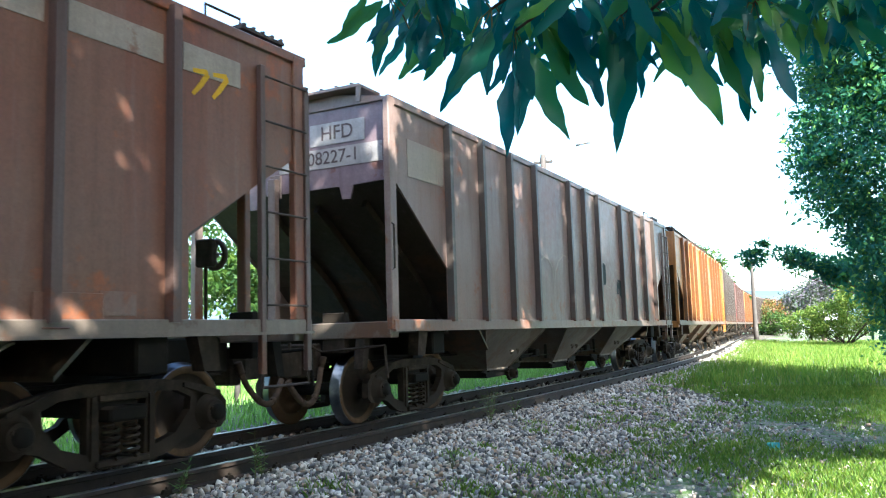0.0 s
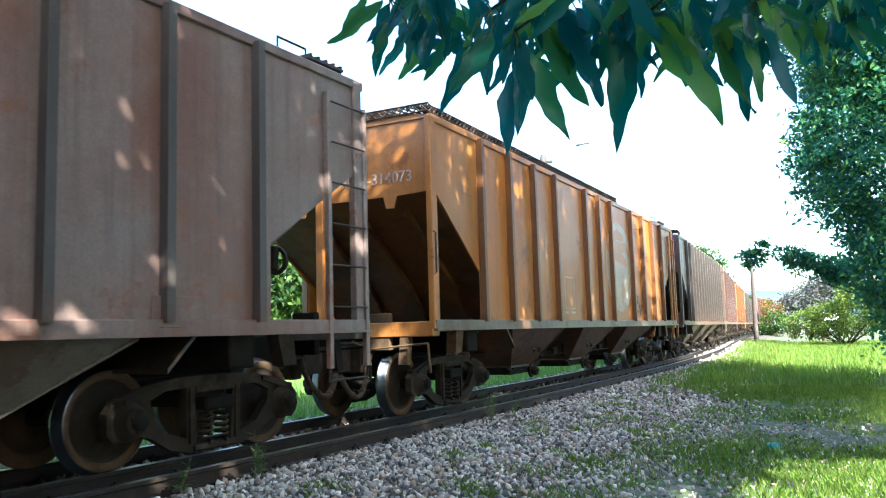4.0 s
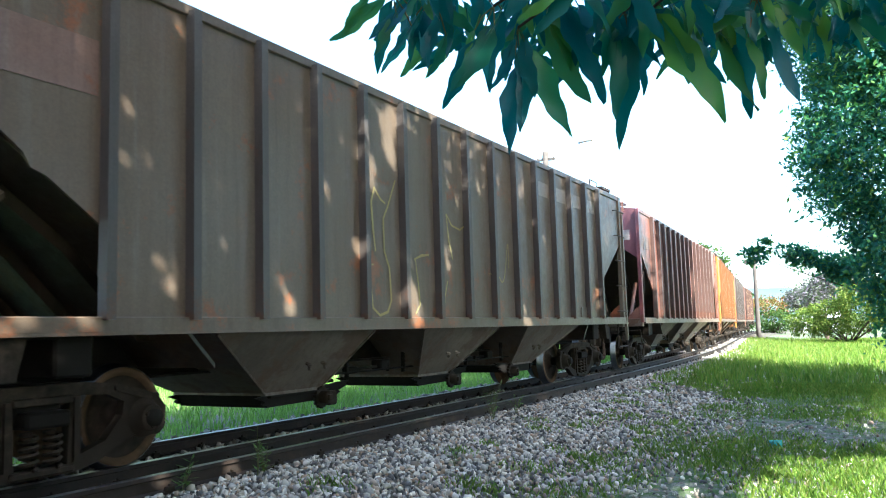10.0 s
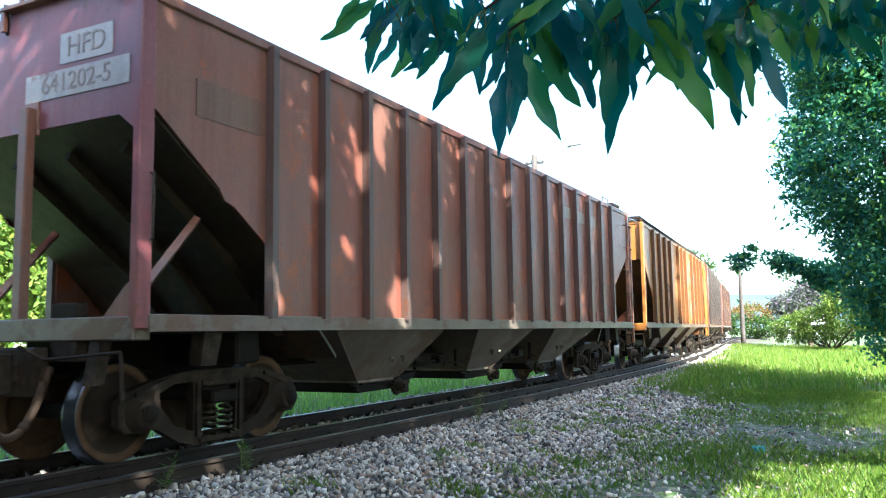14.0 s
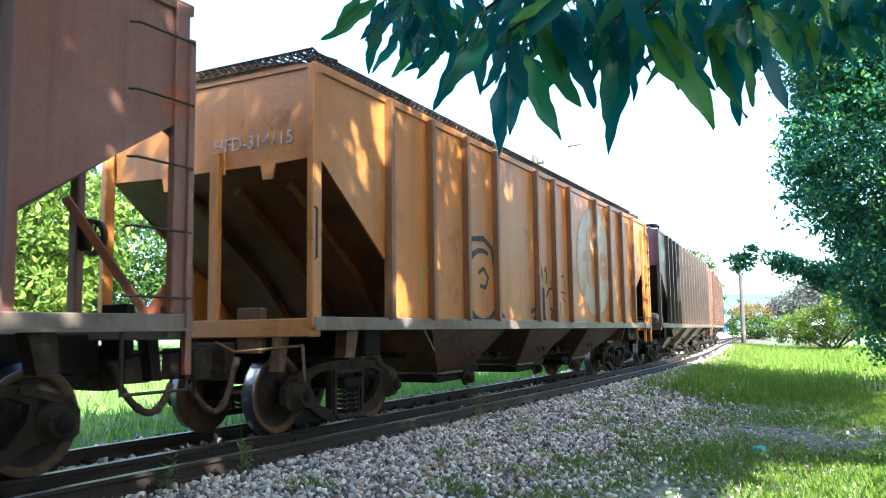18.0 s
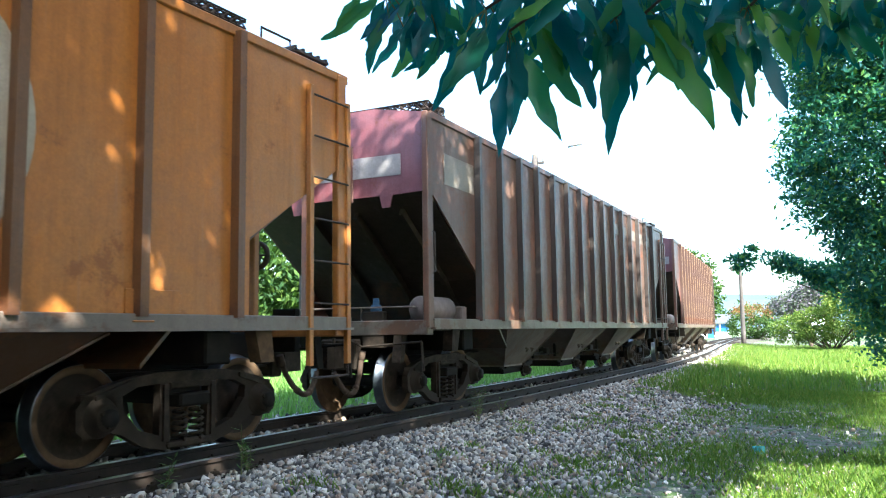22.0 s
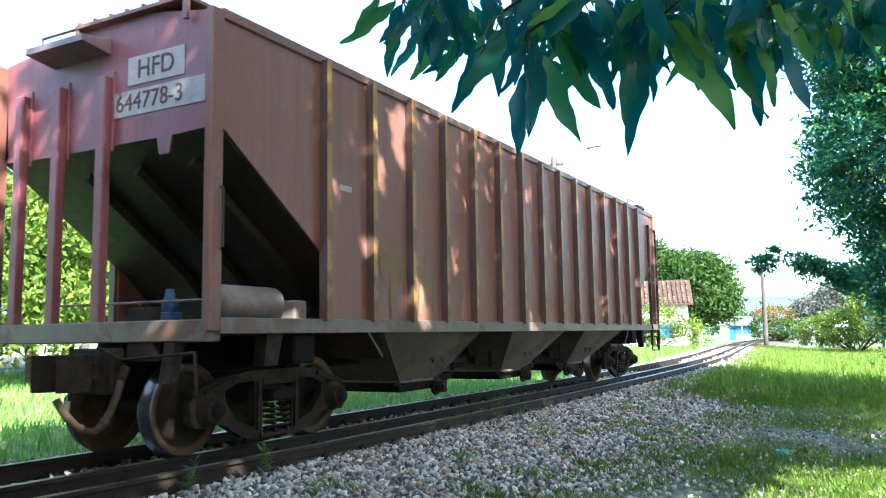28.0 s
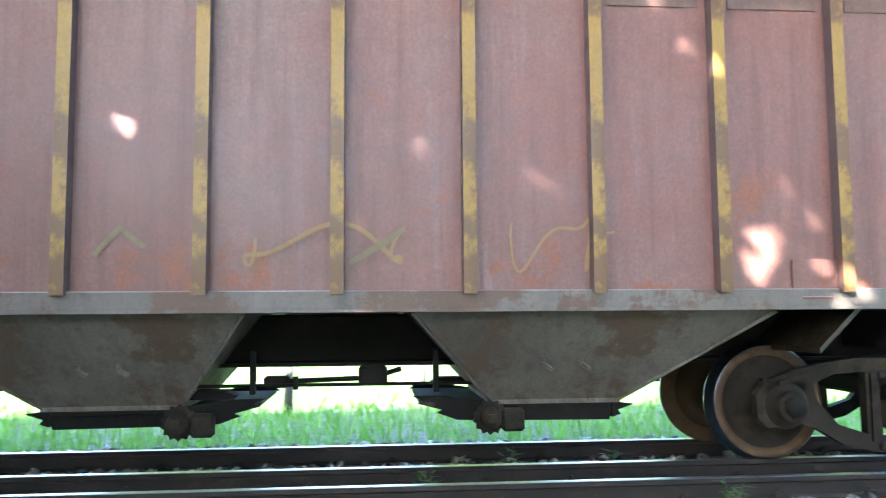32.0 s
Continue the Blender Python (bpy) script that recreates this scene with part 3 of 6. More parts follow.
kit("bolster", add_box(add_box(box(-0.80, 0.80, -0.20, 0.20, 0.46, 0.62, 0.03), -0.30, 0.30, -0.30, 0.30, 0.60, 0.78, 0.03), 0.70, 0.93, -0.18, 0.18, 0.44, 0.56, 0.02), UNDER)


def text_part(words, size, x, y, z, turn, material, parent, depth=0.003):
    """Lettering as a mesh, standing upright; turn is about z."""
    cu = bpy.data.curves.new("lettering", "FONT")
    cu.body, cu.size, cu.extrude, cu.align_x, cu.align_y = words, size, depth, "CENTER", "CENTER"
    tmp = bpy.data.objects.new("lettering", cu)
    scene.collection.objects.link(tmp)
    me = bpy.data.meshes.new_from_object(tmp)
    bpy.data.objects.remove(tmp)
    me.materials.clear()
    me.materials.append(material)
    return shared("lettering", me, parent, pose(x, y, z, 90, 0, turn))


def ribbon(bm, pts, w, x):
    """A flat sprayed stroke on the side x, through points of (y, z)."""
    pts = [Vector((p[0], p[1])) for p in pts]
    left, right = [], []
    for i, p in enumerate(pts):
        d = (pts[min(i + 1, len(pts) - 1)] - pts[max(i - 1, 0)]).normalized()
        n = Vector((-d.y, d.x)) * w * 0.5 * (0.65 + 0.35 * math.sin(3.1416 * i / (len(pts) - 1)))
        a, b = p + n, p - n
        left.append(bm.verts.new((x, a.x, a.y)))
        right.append(bm.verts.new((x, b.x, b.y)))
    for i in range(len(pts) - 1):
        bm.faces.new((left[i], right[i], right[i + 1], left[i + 1]))


def scribble(rng, y, z, w, h, n):
    """A looping hand-drawn stroke inside a field of w by h metres."""
    ph = [rng.uniform(0, 6.28) for _ in range(4)]
    return [(y + w * (i / n - 0.5) + 0.16 * w * math.sin(9 * i / n + ph[0]), z + h * (0.36 * math.sin(11 * i / n + ph[1]) + 0.16 * math.sin(23 * i / n + ph[2]))) for i in range(n + 1)]


def ladder(car, paint_, y_in, y_out, z0, z1, stile, bow, steps):
    x = HW + 0.035
    if stile:
        part("ladder_stile", box(HW + 0.005, HW + 0.065, y_in - 0.03, y_in + 0.03, z0 - 0.62, z1 + 0.1, 0.006), paint_, car)
    part("ladder_stile", box(HW + 0.005, HW + 0.060, y_out - 0.035, y_out + 0.03, z0 - 0.62, z1 + 0.05, 0.006), paint_, car)
    for i in range(steps):
        z = z0 + (z1 - z0) * i / (steps - 1)
        bm = bmesh.new()
        add_tube(bm, [(x, y_in, z), (x + bow, y_in + 0.05, z), (x + bow, y_out - 0.03, z), (x, y_out + 0.02, z), (x - 0.02, y_out + 0.02, z + 0.05)], 0.011, 6)
        part("rung", bm, ROD, car)
    bm = bmesh.new()
    add_tube(bm, [(x, y_in, SILL), (x, y_in, 0.62), (x, y_out, 0.62), (x, y_out, SILL)], 0.018, 6)
    part("step_stirrup", bm, ROD, car)


def hose(parent, x, y, z, way, drop=0.52, reach=0.75):
    bm = bmesh.new()
    pts = []
    for i in range(15):
        t = i / 14
        pts.append((x + 0.06 * math.sin(3.1 * t), y + way * reach * t, z - drop * math.sin(3.1416 * min(1.0, t * 0.93)) ** 0.8))
    add_tube(bm, pts, 0.034, 8)
    add_tube(bm, [pts[0], Vector(pts[0]) + Vector((0, -way * 0.05, 0.12))], 0.042, 8)
    for k in (4, 9):
        add_tube(bm, [pts[k], pts[k + 1]], 0.040, 8)
    part("brake_hose", bm, RUBBER, parent, "rusty brown rubber brake hose")


def wall(sx, more=0.0):
    """The outer face of one side of a wagon."""
    return HW + more if sx > 0 else -LW - more


def build_car(i, c):
    body, end = c["body"], c["end"]
    EAVE = c.get("eave", 3.86)
    nose = 0.0 if c["ribs"][0] == 15 else 0.10
    car = thing("hopper_car", pose(0, FRONTS[i], 0), c["label"], "hopper car", "hopper cars of the train")
    rng = random.Random(40 + i)
    # sides
    cut = [(nose, EAVE), (L - 0.10, EAVE), (L - 0.10, 2.86), (L - 1.53, 1.94), (L - 1.53, SILL + 0.10), (1.45, SILL + 0.10), (1.45, 1.88), (nose, 2.90)]
    if c.get("torn"):
        cut = cut[:-1] + [(0.98, 2.20), (0.86, 2.24), (0.80, 2.34), (nose, 2.92)]
    for sx in (-1, 1):
        bm = bmesh.new()
        add_prism(bm, cut, wall(sx, -0.03), wall(sx, -0.005))
        part("side_panel", bm, body, car)
        bm = box(wall(sx) - 0.03, wall(sx) + 0.045, 0.0, L, SILL - 0.005, SILL + 0.115, 0.008)
        add_box(bm, wall(sx) - 0.05, wall(sx) + 0.065, -0.01, L + 0.01, SILL - 0.022, SILL + 0.002)
        part("side_sill", bm, c.get("sill", SILL_PALE), car, "dusty side sill")
        bm = bmesh.new()
        add_box(bm, wall(sx) - 0.04, wall(sx) + 0.02, 0.02, L - 0.02, EAVE - 0.09, EAVE + 0.01, 0.01)
        part("top_rail", bm, body, car)
    # ribs
    n, first, last = c["ribs"]
    rib = bmesh.new()
    add_prism(rib, [(-0.045, 0.0), (-0.042, 0.095), (0.042, 0.095), (0.045, 0.0)], SILL + 0.09, EAVE - 0.05, "y")
    for v in rib.verts:
        v.co = Vector((v.co.z, v.co.x, v.co.y))
    rm = bpy.data.meshes.new("rib")
    bmesh.ops.recalc_face_normals(rib, faces=rib.faces)
    rib.to_mesh(rm)
    rm.materials.append(c["rib_paint"])
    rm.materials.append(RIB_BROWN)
    # yellow outer face only; flanks take the rib brown with shade painted in
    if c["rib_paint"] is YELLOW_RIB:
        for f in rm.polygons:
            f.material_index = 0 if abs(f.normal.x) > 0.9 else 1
    for k in range(n):
        y = first + (last - first) * k / (n - 1)
        if n == 11:
            y = 7.27 + (k - 5) * 0.90 if abs(k - 5) < 2 else 7.27 + (2.65 + 1.05 * (abs(k - 5) - 2)) * (1 if k > 5 else -1)
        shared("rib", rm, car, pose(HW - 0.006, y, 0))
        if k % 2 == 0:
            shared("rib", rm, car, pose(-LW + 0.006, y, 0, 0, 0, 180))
    # roof
    bm = bmesh.new()
    add_prism(bm, [(-LW, EAVE), (-0.6, EAVE + 0.14), (0.45, EAVE + 0.14), (HW, EAVE), (HW, EAVE - 0.03), (-LW, EAVE - 0.03)], 0.06, L - 0.06, "y")
    part("roof", bm, body, car)
    bm = bmesh.new()
    for k in range(4):
        y = 1.3 + k * 3.3
        add_prism(bm, [(-0.42, EAVE + 0.13), (-0.38, EAVE + 0.22), (0.38, EAVE + 0.22), (0.42, EAVE + 0.13)], y, y + 2.3, "y")
        for q in (0.4, 1.2, 2.0):
            add_box(bm, 0.40, 0.52, y + q, y + q + 0.07, EAVE + 0.13, EAVE + 0.25)
    part("roof_hatch", bm, body, car)
    # perforated walkway along the edge and over the ends
    if c.get("walkway"):
        bm = bmesh.new()
        step = 0.11
        def lattice(p0, p1, wide):
            d = Vector(p1) - Vector(p0)
            m = int(d.length / step)
            for sgn in (0, 1):
                add_tube(bm, [Vector(p0) + Vector(wide) * sgn, Vector(p1) + Vector(wide) * sgn], 0.012, 4)
            for q in range(m):
                a = Vector(p0) + d * (q / m)
                b = Vector(p0) + d * ((q + 1) / m)
                add_tube(bm, [a, b + Vector(wide)], 0.013, 4, False)
                add_tube(bm, [a + Vector(wide), b], 0.013, 4, False)
        w0, w1 = c["walkway"]
        lattice((HW - 0.02, w0, EAVE + 0.10), (HW - 0.02, w1, EAVE + 0.10), (-0.22, 0, 0.02))
        lattice((HW - 0.02, w0, EAVE + 0.035), (HW - 0.02, w1, EAVE + 0.035), (0, 0, 0.09))
        lattice((-LW + 0.02, 0.03, EAVE + 0.045), (HW - 0.02, 0.03, EAVE + 0.045), (0, 0, 0.10))
        lattice((-LW + 0.02, 0.03, EAVE + 0.15), (HW - 0.02, 0.03, EAVE + 0.15), (0, 0.45, 0))
        part("roof_walkway", bm, ROD, car, "perforated steel roof walkway")
    else:
        bm = box(-0.55, 0.95, -0.10, 0.38, EAVE + 0.13, EAVE + 0.17, 0.005)
        add_box(bm, 0.90, 0.95, -0.09, -0.05, EAVE - 0.05, EAVE + 0.135)
        add_box(bm, -0.55, -0.50, -0.09, -0.05, EAVE - 0.05, EAVE + 0.135)
        plat = part("end_platform", bm, body, car)
        for q in range(7):
            part("slat", box(-0.5 + q * 0.22, -0.47 + q * 0.22, -0.10, 0.38, EAVE + 0.168, EAVE + 0.19), body, plat)
    for pts in ([(0.95, L - 1.05, EAVE + 0.02), (0.95, L - 1.05, EAVE + 0.30), (0.95, L - 0.60, EAVE + 0.30), (0.95, L - 0.60, EAVE + 0.05)],
                [(-1.15, -0.02, EAVE - 0.06), (-1.15, -0.02, EAVE + 0.18), (-0.55, -0.02, EAVE + 0.18), (-0.55, -0.02, EAVE - 0.06)]):
        bm = bmesh.new()
        add_tube(bm, pts, 0.014, 6)
        part("roof_handrail", bm, ROD, car)
    bm = box(0.70, 1.12, L - 0.75, L - 0.15, EAVE + 0.13, EAVE + 0.16)
    add_box(bm, 1.06, 1.10, L - 0.2, L - 0.16, EAVE - 0.02, EAVE + 0.135)
    add_box(bm, 0.72, 0.76, L - 0.2, L - 0.16, EAVE - 0.02, EAVE + 0.135)
    plat = part("brake_platform", bm, ROD, car)
    for q in range(5):
        part("slat", box(0.70, 1.12, L - 0.72 + q * 0.13, L - 0.69 + q * 0.13, EAVE + 0.158, EAVE + 0.19), ROD, plat)
    # ends
    for ey, way in ((nose, 1), (L - 0.10, -1)):
        front = way == 1
        low = 2.86
        tabs = [(-LW + 0.1, low + 0.02), (-0.92, low), (-0.88, low - 0.16), (-0.76, low - 0.16), (-0.72, low), (0.52, low), (0.56, low - 0.16), (0.68, low - 0.16), (0.72, low), (HW - 0.02, low + 0.02)]
        if c.get("torn"):
            tabs = [(-LW + 0.02, low - 0.22), (-LW + 0.30, low), (HW - 0.34, low), (HW - 0.02, low - 0.24)]
        outline = [(HW - 0.02, EAVE - 0.01), (0.45, EAVE + 0.13), (-0.45, EAVE + 0.13), (-LW + 0.02, EAVE - 0.01)] + tabs
        bm = bmesh.new()
        add_prism(bm, outline, ey - 0.012, ey + 0.012, "y")
        part("end_panel", bm, end if front else body, car)
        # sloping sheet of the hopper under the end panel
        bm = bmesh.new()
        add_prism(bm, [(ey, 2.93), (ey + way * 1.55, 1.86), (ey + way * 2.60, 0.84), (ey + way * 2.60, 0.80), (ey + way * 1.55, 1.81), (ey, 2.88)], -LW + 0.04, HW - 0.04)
        # on most cars this paint carries the recess's shade in its colour
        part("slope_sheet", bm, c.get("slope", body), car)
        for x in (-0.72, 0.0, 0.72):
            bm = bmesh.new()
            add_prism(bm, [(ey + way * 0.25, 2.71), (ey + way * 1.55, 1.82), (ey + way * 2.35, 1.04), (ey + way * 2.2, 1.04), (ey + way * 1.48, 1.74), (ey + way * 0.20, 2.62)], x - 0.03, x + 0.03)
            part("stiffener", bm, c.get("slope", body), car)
        for sx in (-1, 1):
            bm = box(wall(sx) - 0.055, wall(sx) + 0.030, ey - 0.12, ey + 0.03, SILL, EAVE - 0.02, 0.01)
            part("corner_post", bm, end if front and c.get("red_posts") else body, car)
        for x in c["posts"]:
            top = 3.05 if not c.get("tall_posts") else 3.52
            bm = box(x - 0.06, x + 0.06, min(ey - way * 0.11, ey - way * 0.02), max(ey - way * 0.11, ey - way * 0.02), SILL, top, 0.012)
            add_box(bm, x - 0.09, x + 0.09, min(ey - way * 0.03, ey), max(ey - way * 0.03, ey), 2.80, top + 0.06, 0.01)
            part("end_post", bm, c.get("post_paint", body), car)
        bm = box(-LW, HW, ey - 0.12, ey + 0.06, SILL - 0.09, SILL + 0.10, 0.012)
        part("end_sill", bm, c.get("end_sill", SILL_PALE), car)
        if c.get("braces"):
            for sx in (-1, 1):
                bm = bmesh.new()
                add_tube(bm, [(sx * 0.95, ey + way * 0.05, SILL + 0.1), (sx * 0.95, ey + way * 0.85, 2.1)], 0.045, 4)
                part("brace", bm, body, car)
        if c.get("torn"):
            for sx in (-1, 1):
                bm = bmesh.new()
                w = wall(sx, -0.05)
                add_prism(bm, [(w, SILL + 0.08), (w - sx * 0.36, SILL + 0.08), (w - sx * 0.10, SILL + 0.34), (w, SILL + 0.40)], ey - 0.07, ey - 0.04, "y")
                part("gusset", bm, c.get("post_paint", body), car)
        if not front:
            bm = add_lathe(bmesh.new(), [(-0.02, 0.17), (0.02, 0.20), (0.03, 0.225), (0.0, 0.235), (-0.03, 0.22), (-0.02, 0.17)], 24)
            for k in range(5):
                a = 1.2566 * k
                add_tube(bm, [(0, 0, 0), (0.0, 0.19 * math.cos(a), 0.19 * math.sin(a))], 0.016, 5)
            add_lathe(bm, [(-0.10, 0.0), (-0.10, 0.04), (0.04, 0.045), (0.04, 0.0)], 10)
            for v in bm.verts:
                v.co = Vector((-0.12 + 0.75 * v.co.y, L + 0.12 + v.co.x, 1.98 + 0.75 * v.co.z))
            part("brake_wheel", bm, ROD, car, "rusty spoked brake wheel")
            bm = box(-0.24, 0.0, L - 0.06, L + 0.04, 1.84, 2.14, 0.02)
            add_tube(bm, [(-0.12, L - 0.01, 1.85), (-0.12, L - 0.01, SILL)], 0.02, 6)
            part("brake_gear_case", bm, CAST, car)
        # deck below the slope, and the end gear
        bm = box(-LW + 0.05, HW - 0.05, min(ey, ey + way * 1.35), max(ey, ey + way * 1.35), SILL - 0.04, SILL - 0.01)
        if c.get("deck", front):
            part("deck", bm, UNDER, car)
        else:
            bm.free()
        bm = bmesh.new()
        add_box(bm, 0.30, 0.62, min(ey, ey - way * 0.10), max(ey, ey - way * 0.10), 0.86, SILL + 0.22, 0.01)
        add_tube(bm, [(HW - 0.05, ey - way * 0.18, 0.94), (0.35, ey - way * 0.18, 0.88), (0.18, ey - way * 0.30, 0.99)], 0.016, 6)
        add_tube(bm, [(HW - 0.05, ey - way * 0.18, 0.94), (HW - 0.02, ey - way * 0.18, 0.58)], 0.016, 6)
        add_prism(bm, [(ey - way * 0.10, SILL - 0.06), (ey + way * 0.02, SILL - 0.06), (ey - way * 0.06, 0.68), (ey - way * 0.16, 0.68)], 0.78, 0.90)
        part("end_gear", bm, UNDER if not front else c.get("gear", CAST), car)
        shared("coupler", KIT["coupler"], car, pose(0, ey - 0.02, 0) if front else pose(0, ey + 0.02, 0, 0, 0, 180))
        hose(car, 0.32, ey - way * 0.16, 0.70, -way, 0.40 if front else 0.34, 0.62)
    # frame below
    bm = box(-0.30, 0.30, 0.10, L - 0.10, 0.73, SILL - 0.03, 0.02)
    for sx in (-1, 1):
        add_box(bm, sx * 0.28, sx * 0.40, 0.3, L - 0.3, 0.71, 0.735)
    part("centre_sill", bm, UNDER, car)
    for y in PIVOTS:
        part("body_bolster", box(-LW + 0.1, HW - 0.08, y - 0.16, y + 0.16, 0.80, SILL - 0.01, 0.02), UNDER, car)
        bm = bmesh.new()
        s = 1 if y < L / 2 else -1
        add_prism(bm, [(y - s * 0.62, SILL - 0.02), (y - s * 0.40, SILL - 0.02), (y - s * 0.48, 0.80), (y - s * 0.66, 0.80)], HW - 0.16, HW - 0.02)
        part("jacking_pad", bm, c.get("gear", CAST), car)
    for k in range(3):
        y = (4.35, 7.40, 10.44)[k]
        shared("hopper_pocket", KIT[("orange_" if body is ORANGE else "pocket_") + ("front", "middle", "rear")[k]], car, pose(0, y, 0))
        shared("outlet_gate", KIT["outlet_gate"], car, pose(0, y, 0, 0, 0, 180 if k == 2 else 0))
        shared("gate_gear", KIT["gate_gear"], car, pose(0.64, y + (0.44, 0.44, -0.47)[k], 0.36))
        if k < 2:
            shared("brake_hanger", KIT["brake_hanger"], car, pose(0, y + 1.55, 0))
    bm = bmesh.new()
    add_tube(bm, [(0.67, 5.0, 0.60), (0.67, L - 3.6, 0.60)], 0.014, 6)
    for k in range(4):
        y = L / 2 - 3.7 + k * 2.46
        add_tube(bm, [(0.67, y, 0.57), (0.67, y, 0.66)], 0.020, 6)
    part("brake_rod", bm, UNDER, car)
    if c.get("tank"):
        bm = bmesh.new()
        add_lathe(bm, [(-0.52, 0.0), (-0.50, 0.13), (-0.44, 0.175), (0.44, 0.175), (0.50, 0.13), (0.52, 0.0)], 20)
        for v in bm.verts:
            v.co = Vector((0.92 + v.co.y, 0.72 + 0.82 * v.co.x, SILL + 0.25 + v.co.z))
        part("air_reservoir", bm, TANK, car, "dusty brown air reservoir on the deck")
        for y in (0.42, 0.98):
            part("tank_saddle", box(0.72, 1.12, y - 0.03, y + 0.03, SILL - 0.01, SILL + 0.12, 0.008), UNDER, car)
        bm = box(0.80, 1.12, 1.20, 1.40, SILL + 0.0, SILL + 0.30, 0.02)
        part("brake_valve", bm, TANK, car)
        part("pipe_bracket", box(0.35, 0.62, 1.1, 1.3, SILL - 0.01, SILL + 0.22, 0.02), TANK, car)
        bm = bmesh.new()
        add_tube(bm, [(-1.1, 0.2, SILL + 0.28), (0.9, 0.2, SILL + 0.28), (0.9, 0.3, SILL + 0.28)], 0.014, 6)
        add_tube(bm, [(0.1, 0.2, SILL + 0.28), (-0.1, 0.5, SILL + 0.12), (-0.1, 0.9, SILL + 0.02)], 0.012, 6)
        part("brake_pipe", bm, TANK, car)
        bm = bmesh.new()
        add_lathe(bm, [(-0.09, 0.0), (-0.09, 0.07), (0.02, 0.085), (0.06, 0.05), (0.14, 0.04), (0.14, 0.0)], 14)
        for v in bm.verts:
            v.co = Vector((0.12 + v.co.y, 0.55 + v.co.z, SILL + 0.28 + v.co.x))
        add_box(bm, 0.02, 0.22, 0.47, 0.63, SILL - 0.01, SILL + 0.20, 0.012)
        part("relay_valve", bm, BLUE_VALVE, car, "small faded blue brake valve")
        # deep lip over the end, under the roof walkway
        bm = bmesh.new()
        add_prism(bm, [(nose - 0.013, EAVE - 0.02), (nose - 0.33, EAVE - 0.06), (nose - 0.33, EAVE - 0.12), (nose - 0.013, EAVE - 0.17)], -0.95, -0.12)
        part("end_hood", bm, PALE_END, car, "dusty steel lip over the end")
    bm = bmesh.new()
    pts = [(HW + 0.005, 0.0, 2.35), (HW + 0.06, 0.0, 2.32), (HW + 0.06, 0.0, 1.82), (HW + 0.005, 0.0, 1.78)]
    add_tube(bm, pts, 0.012, 6)
    part("grab_iron", bm, ROD, car)
    ladder(car, c.get("ladder_paint", body), L - 0.70, L - 0.06, 1.36, 3.50, c.get("stile", True), 0.03 if c.get("stile", True) else 0.06, c.get("rungs", 6))
    # bogies
    for y in PIVOTS:
        bo = shared("bogie", KIT["bolster"], car, pose(0, y, 0))
        for sx in (-1, 1):
            turn = 0 if sx > 0 else 180
            shared("side_frame", KIT["side_frame"], bo, pose(sx * 0.755, 0, 0, 0, 0, turn))
            for dy in (-0.095, 0.095):
                shared("spring", KIT["spring"], bo, pose(sx * 0.83, dy, 0))
            for dy in (-0.92, 0.92):
                shared("axle_box", KIT["axle_box"], bo, pose(sx * 0.80, dy, WHEEL_R, 0, 0, turn))
    sets = []
    for y in AXLES:
        ax = shared("wheelset", KIT["axle"], car, pose(0, y, WHEEL_R))
        for sx in (-1, 1):
            shared("wheel", KIT["wheel"], ax, pose(sx * 0.505, 0, 0, 0, 0, 0 if sx > 0 else 180))
        sets.append((ax, y))
    # markings
    x = HW + 0.001
    for y0, y1, z0, z1, m in c.get("patches", ()):
        bm = bmesh.new()
        add_box(bm, x - 0.008, x, y0, y1, z0, z1)
        part("painted_panel", bm, m, car)
    for words, size, tx, tz, w, h in c.get("plates", ()):
        if w:
            bm = box(tx - w / 2, tx + w / 2, nose - 0.022, nose - 0.014, tz - h / 2, tz + h / 2)
            part("number_panel", bm, PLATE_WHITE, car, "faded white stencil panel")
        text_part(words, size, tx, nose - 0.024, tz, 0, (STENCIL_FADED if i in (3, 4) else STENCIL) if w else PLATE_WHITE, car)
    for y, z, r, bars in c.get("discs", ()):
        bm = bmesh.new()
        vs = [bm.verts.new((x + 0.002, y + 1.08 * r * math.cos(a), z + r * math.sin(a))) for a in [6.28319 * k / 48 for k in range(48)]]
        bm.faces.new(vs)
        bmesh.ops.extrude_face_region(bm, geom=list(bm.faces))
        part("emblem_disc", bm, LOGO_WHITE, car, "faded white emblem disc")
        bm = bmesh.new()
        for pts in bars:
            ribbon(bm, [(y + 1.2 * u * r, z + 1.2 * w * r) for u, w in pts], 0.25 * r, x + 0.007)
        part("emblem_mark", bm, body, car)
    for mat_, y, z, w, h, n_, thick in c.get("spray", ()):
        bm = bmesh.new()
        ribbon(bm, scribble(rng, y, z, w, h, n_), thick, x + 0.003)
        part("graffiti", bm, mat_, car, "faint sprayed scribble")
    for wide, pts in c.get("strokes", ()):
        bm = bmesh.new()
        ribbon(bm, pts, wide, x + 0.004)
        part("graffiti", bm, c.get("ink", TAG_BLACK), car, "sprayed tag")
    if c.get("marks"):
        bm = bmesh.new()
        for y, z in c["marks"]:
            ribbon(bm, [(y, z), (y + 0.16, z + 0.02), (y + 0.17, z), (y + 0.08, z - 0.12), (y, z - 0.21)], 0.055, x + 0.004)
        part("yellow_mark", bm, MARK_YELLOW, car, "yellow painted mark")
    bm = box(HW - 0.004, HW + 0.016, L - 2.9, L - 2.35, 1.22, 1.42, 0.004)
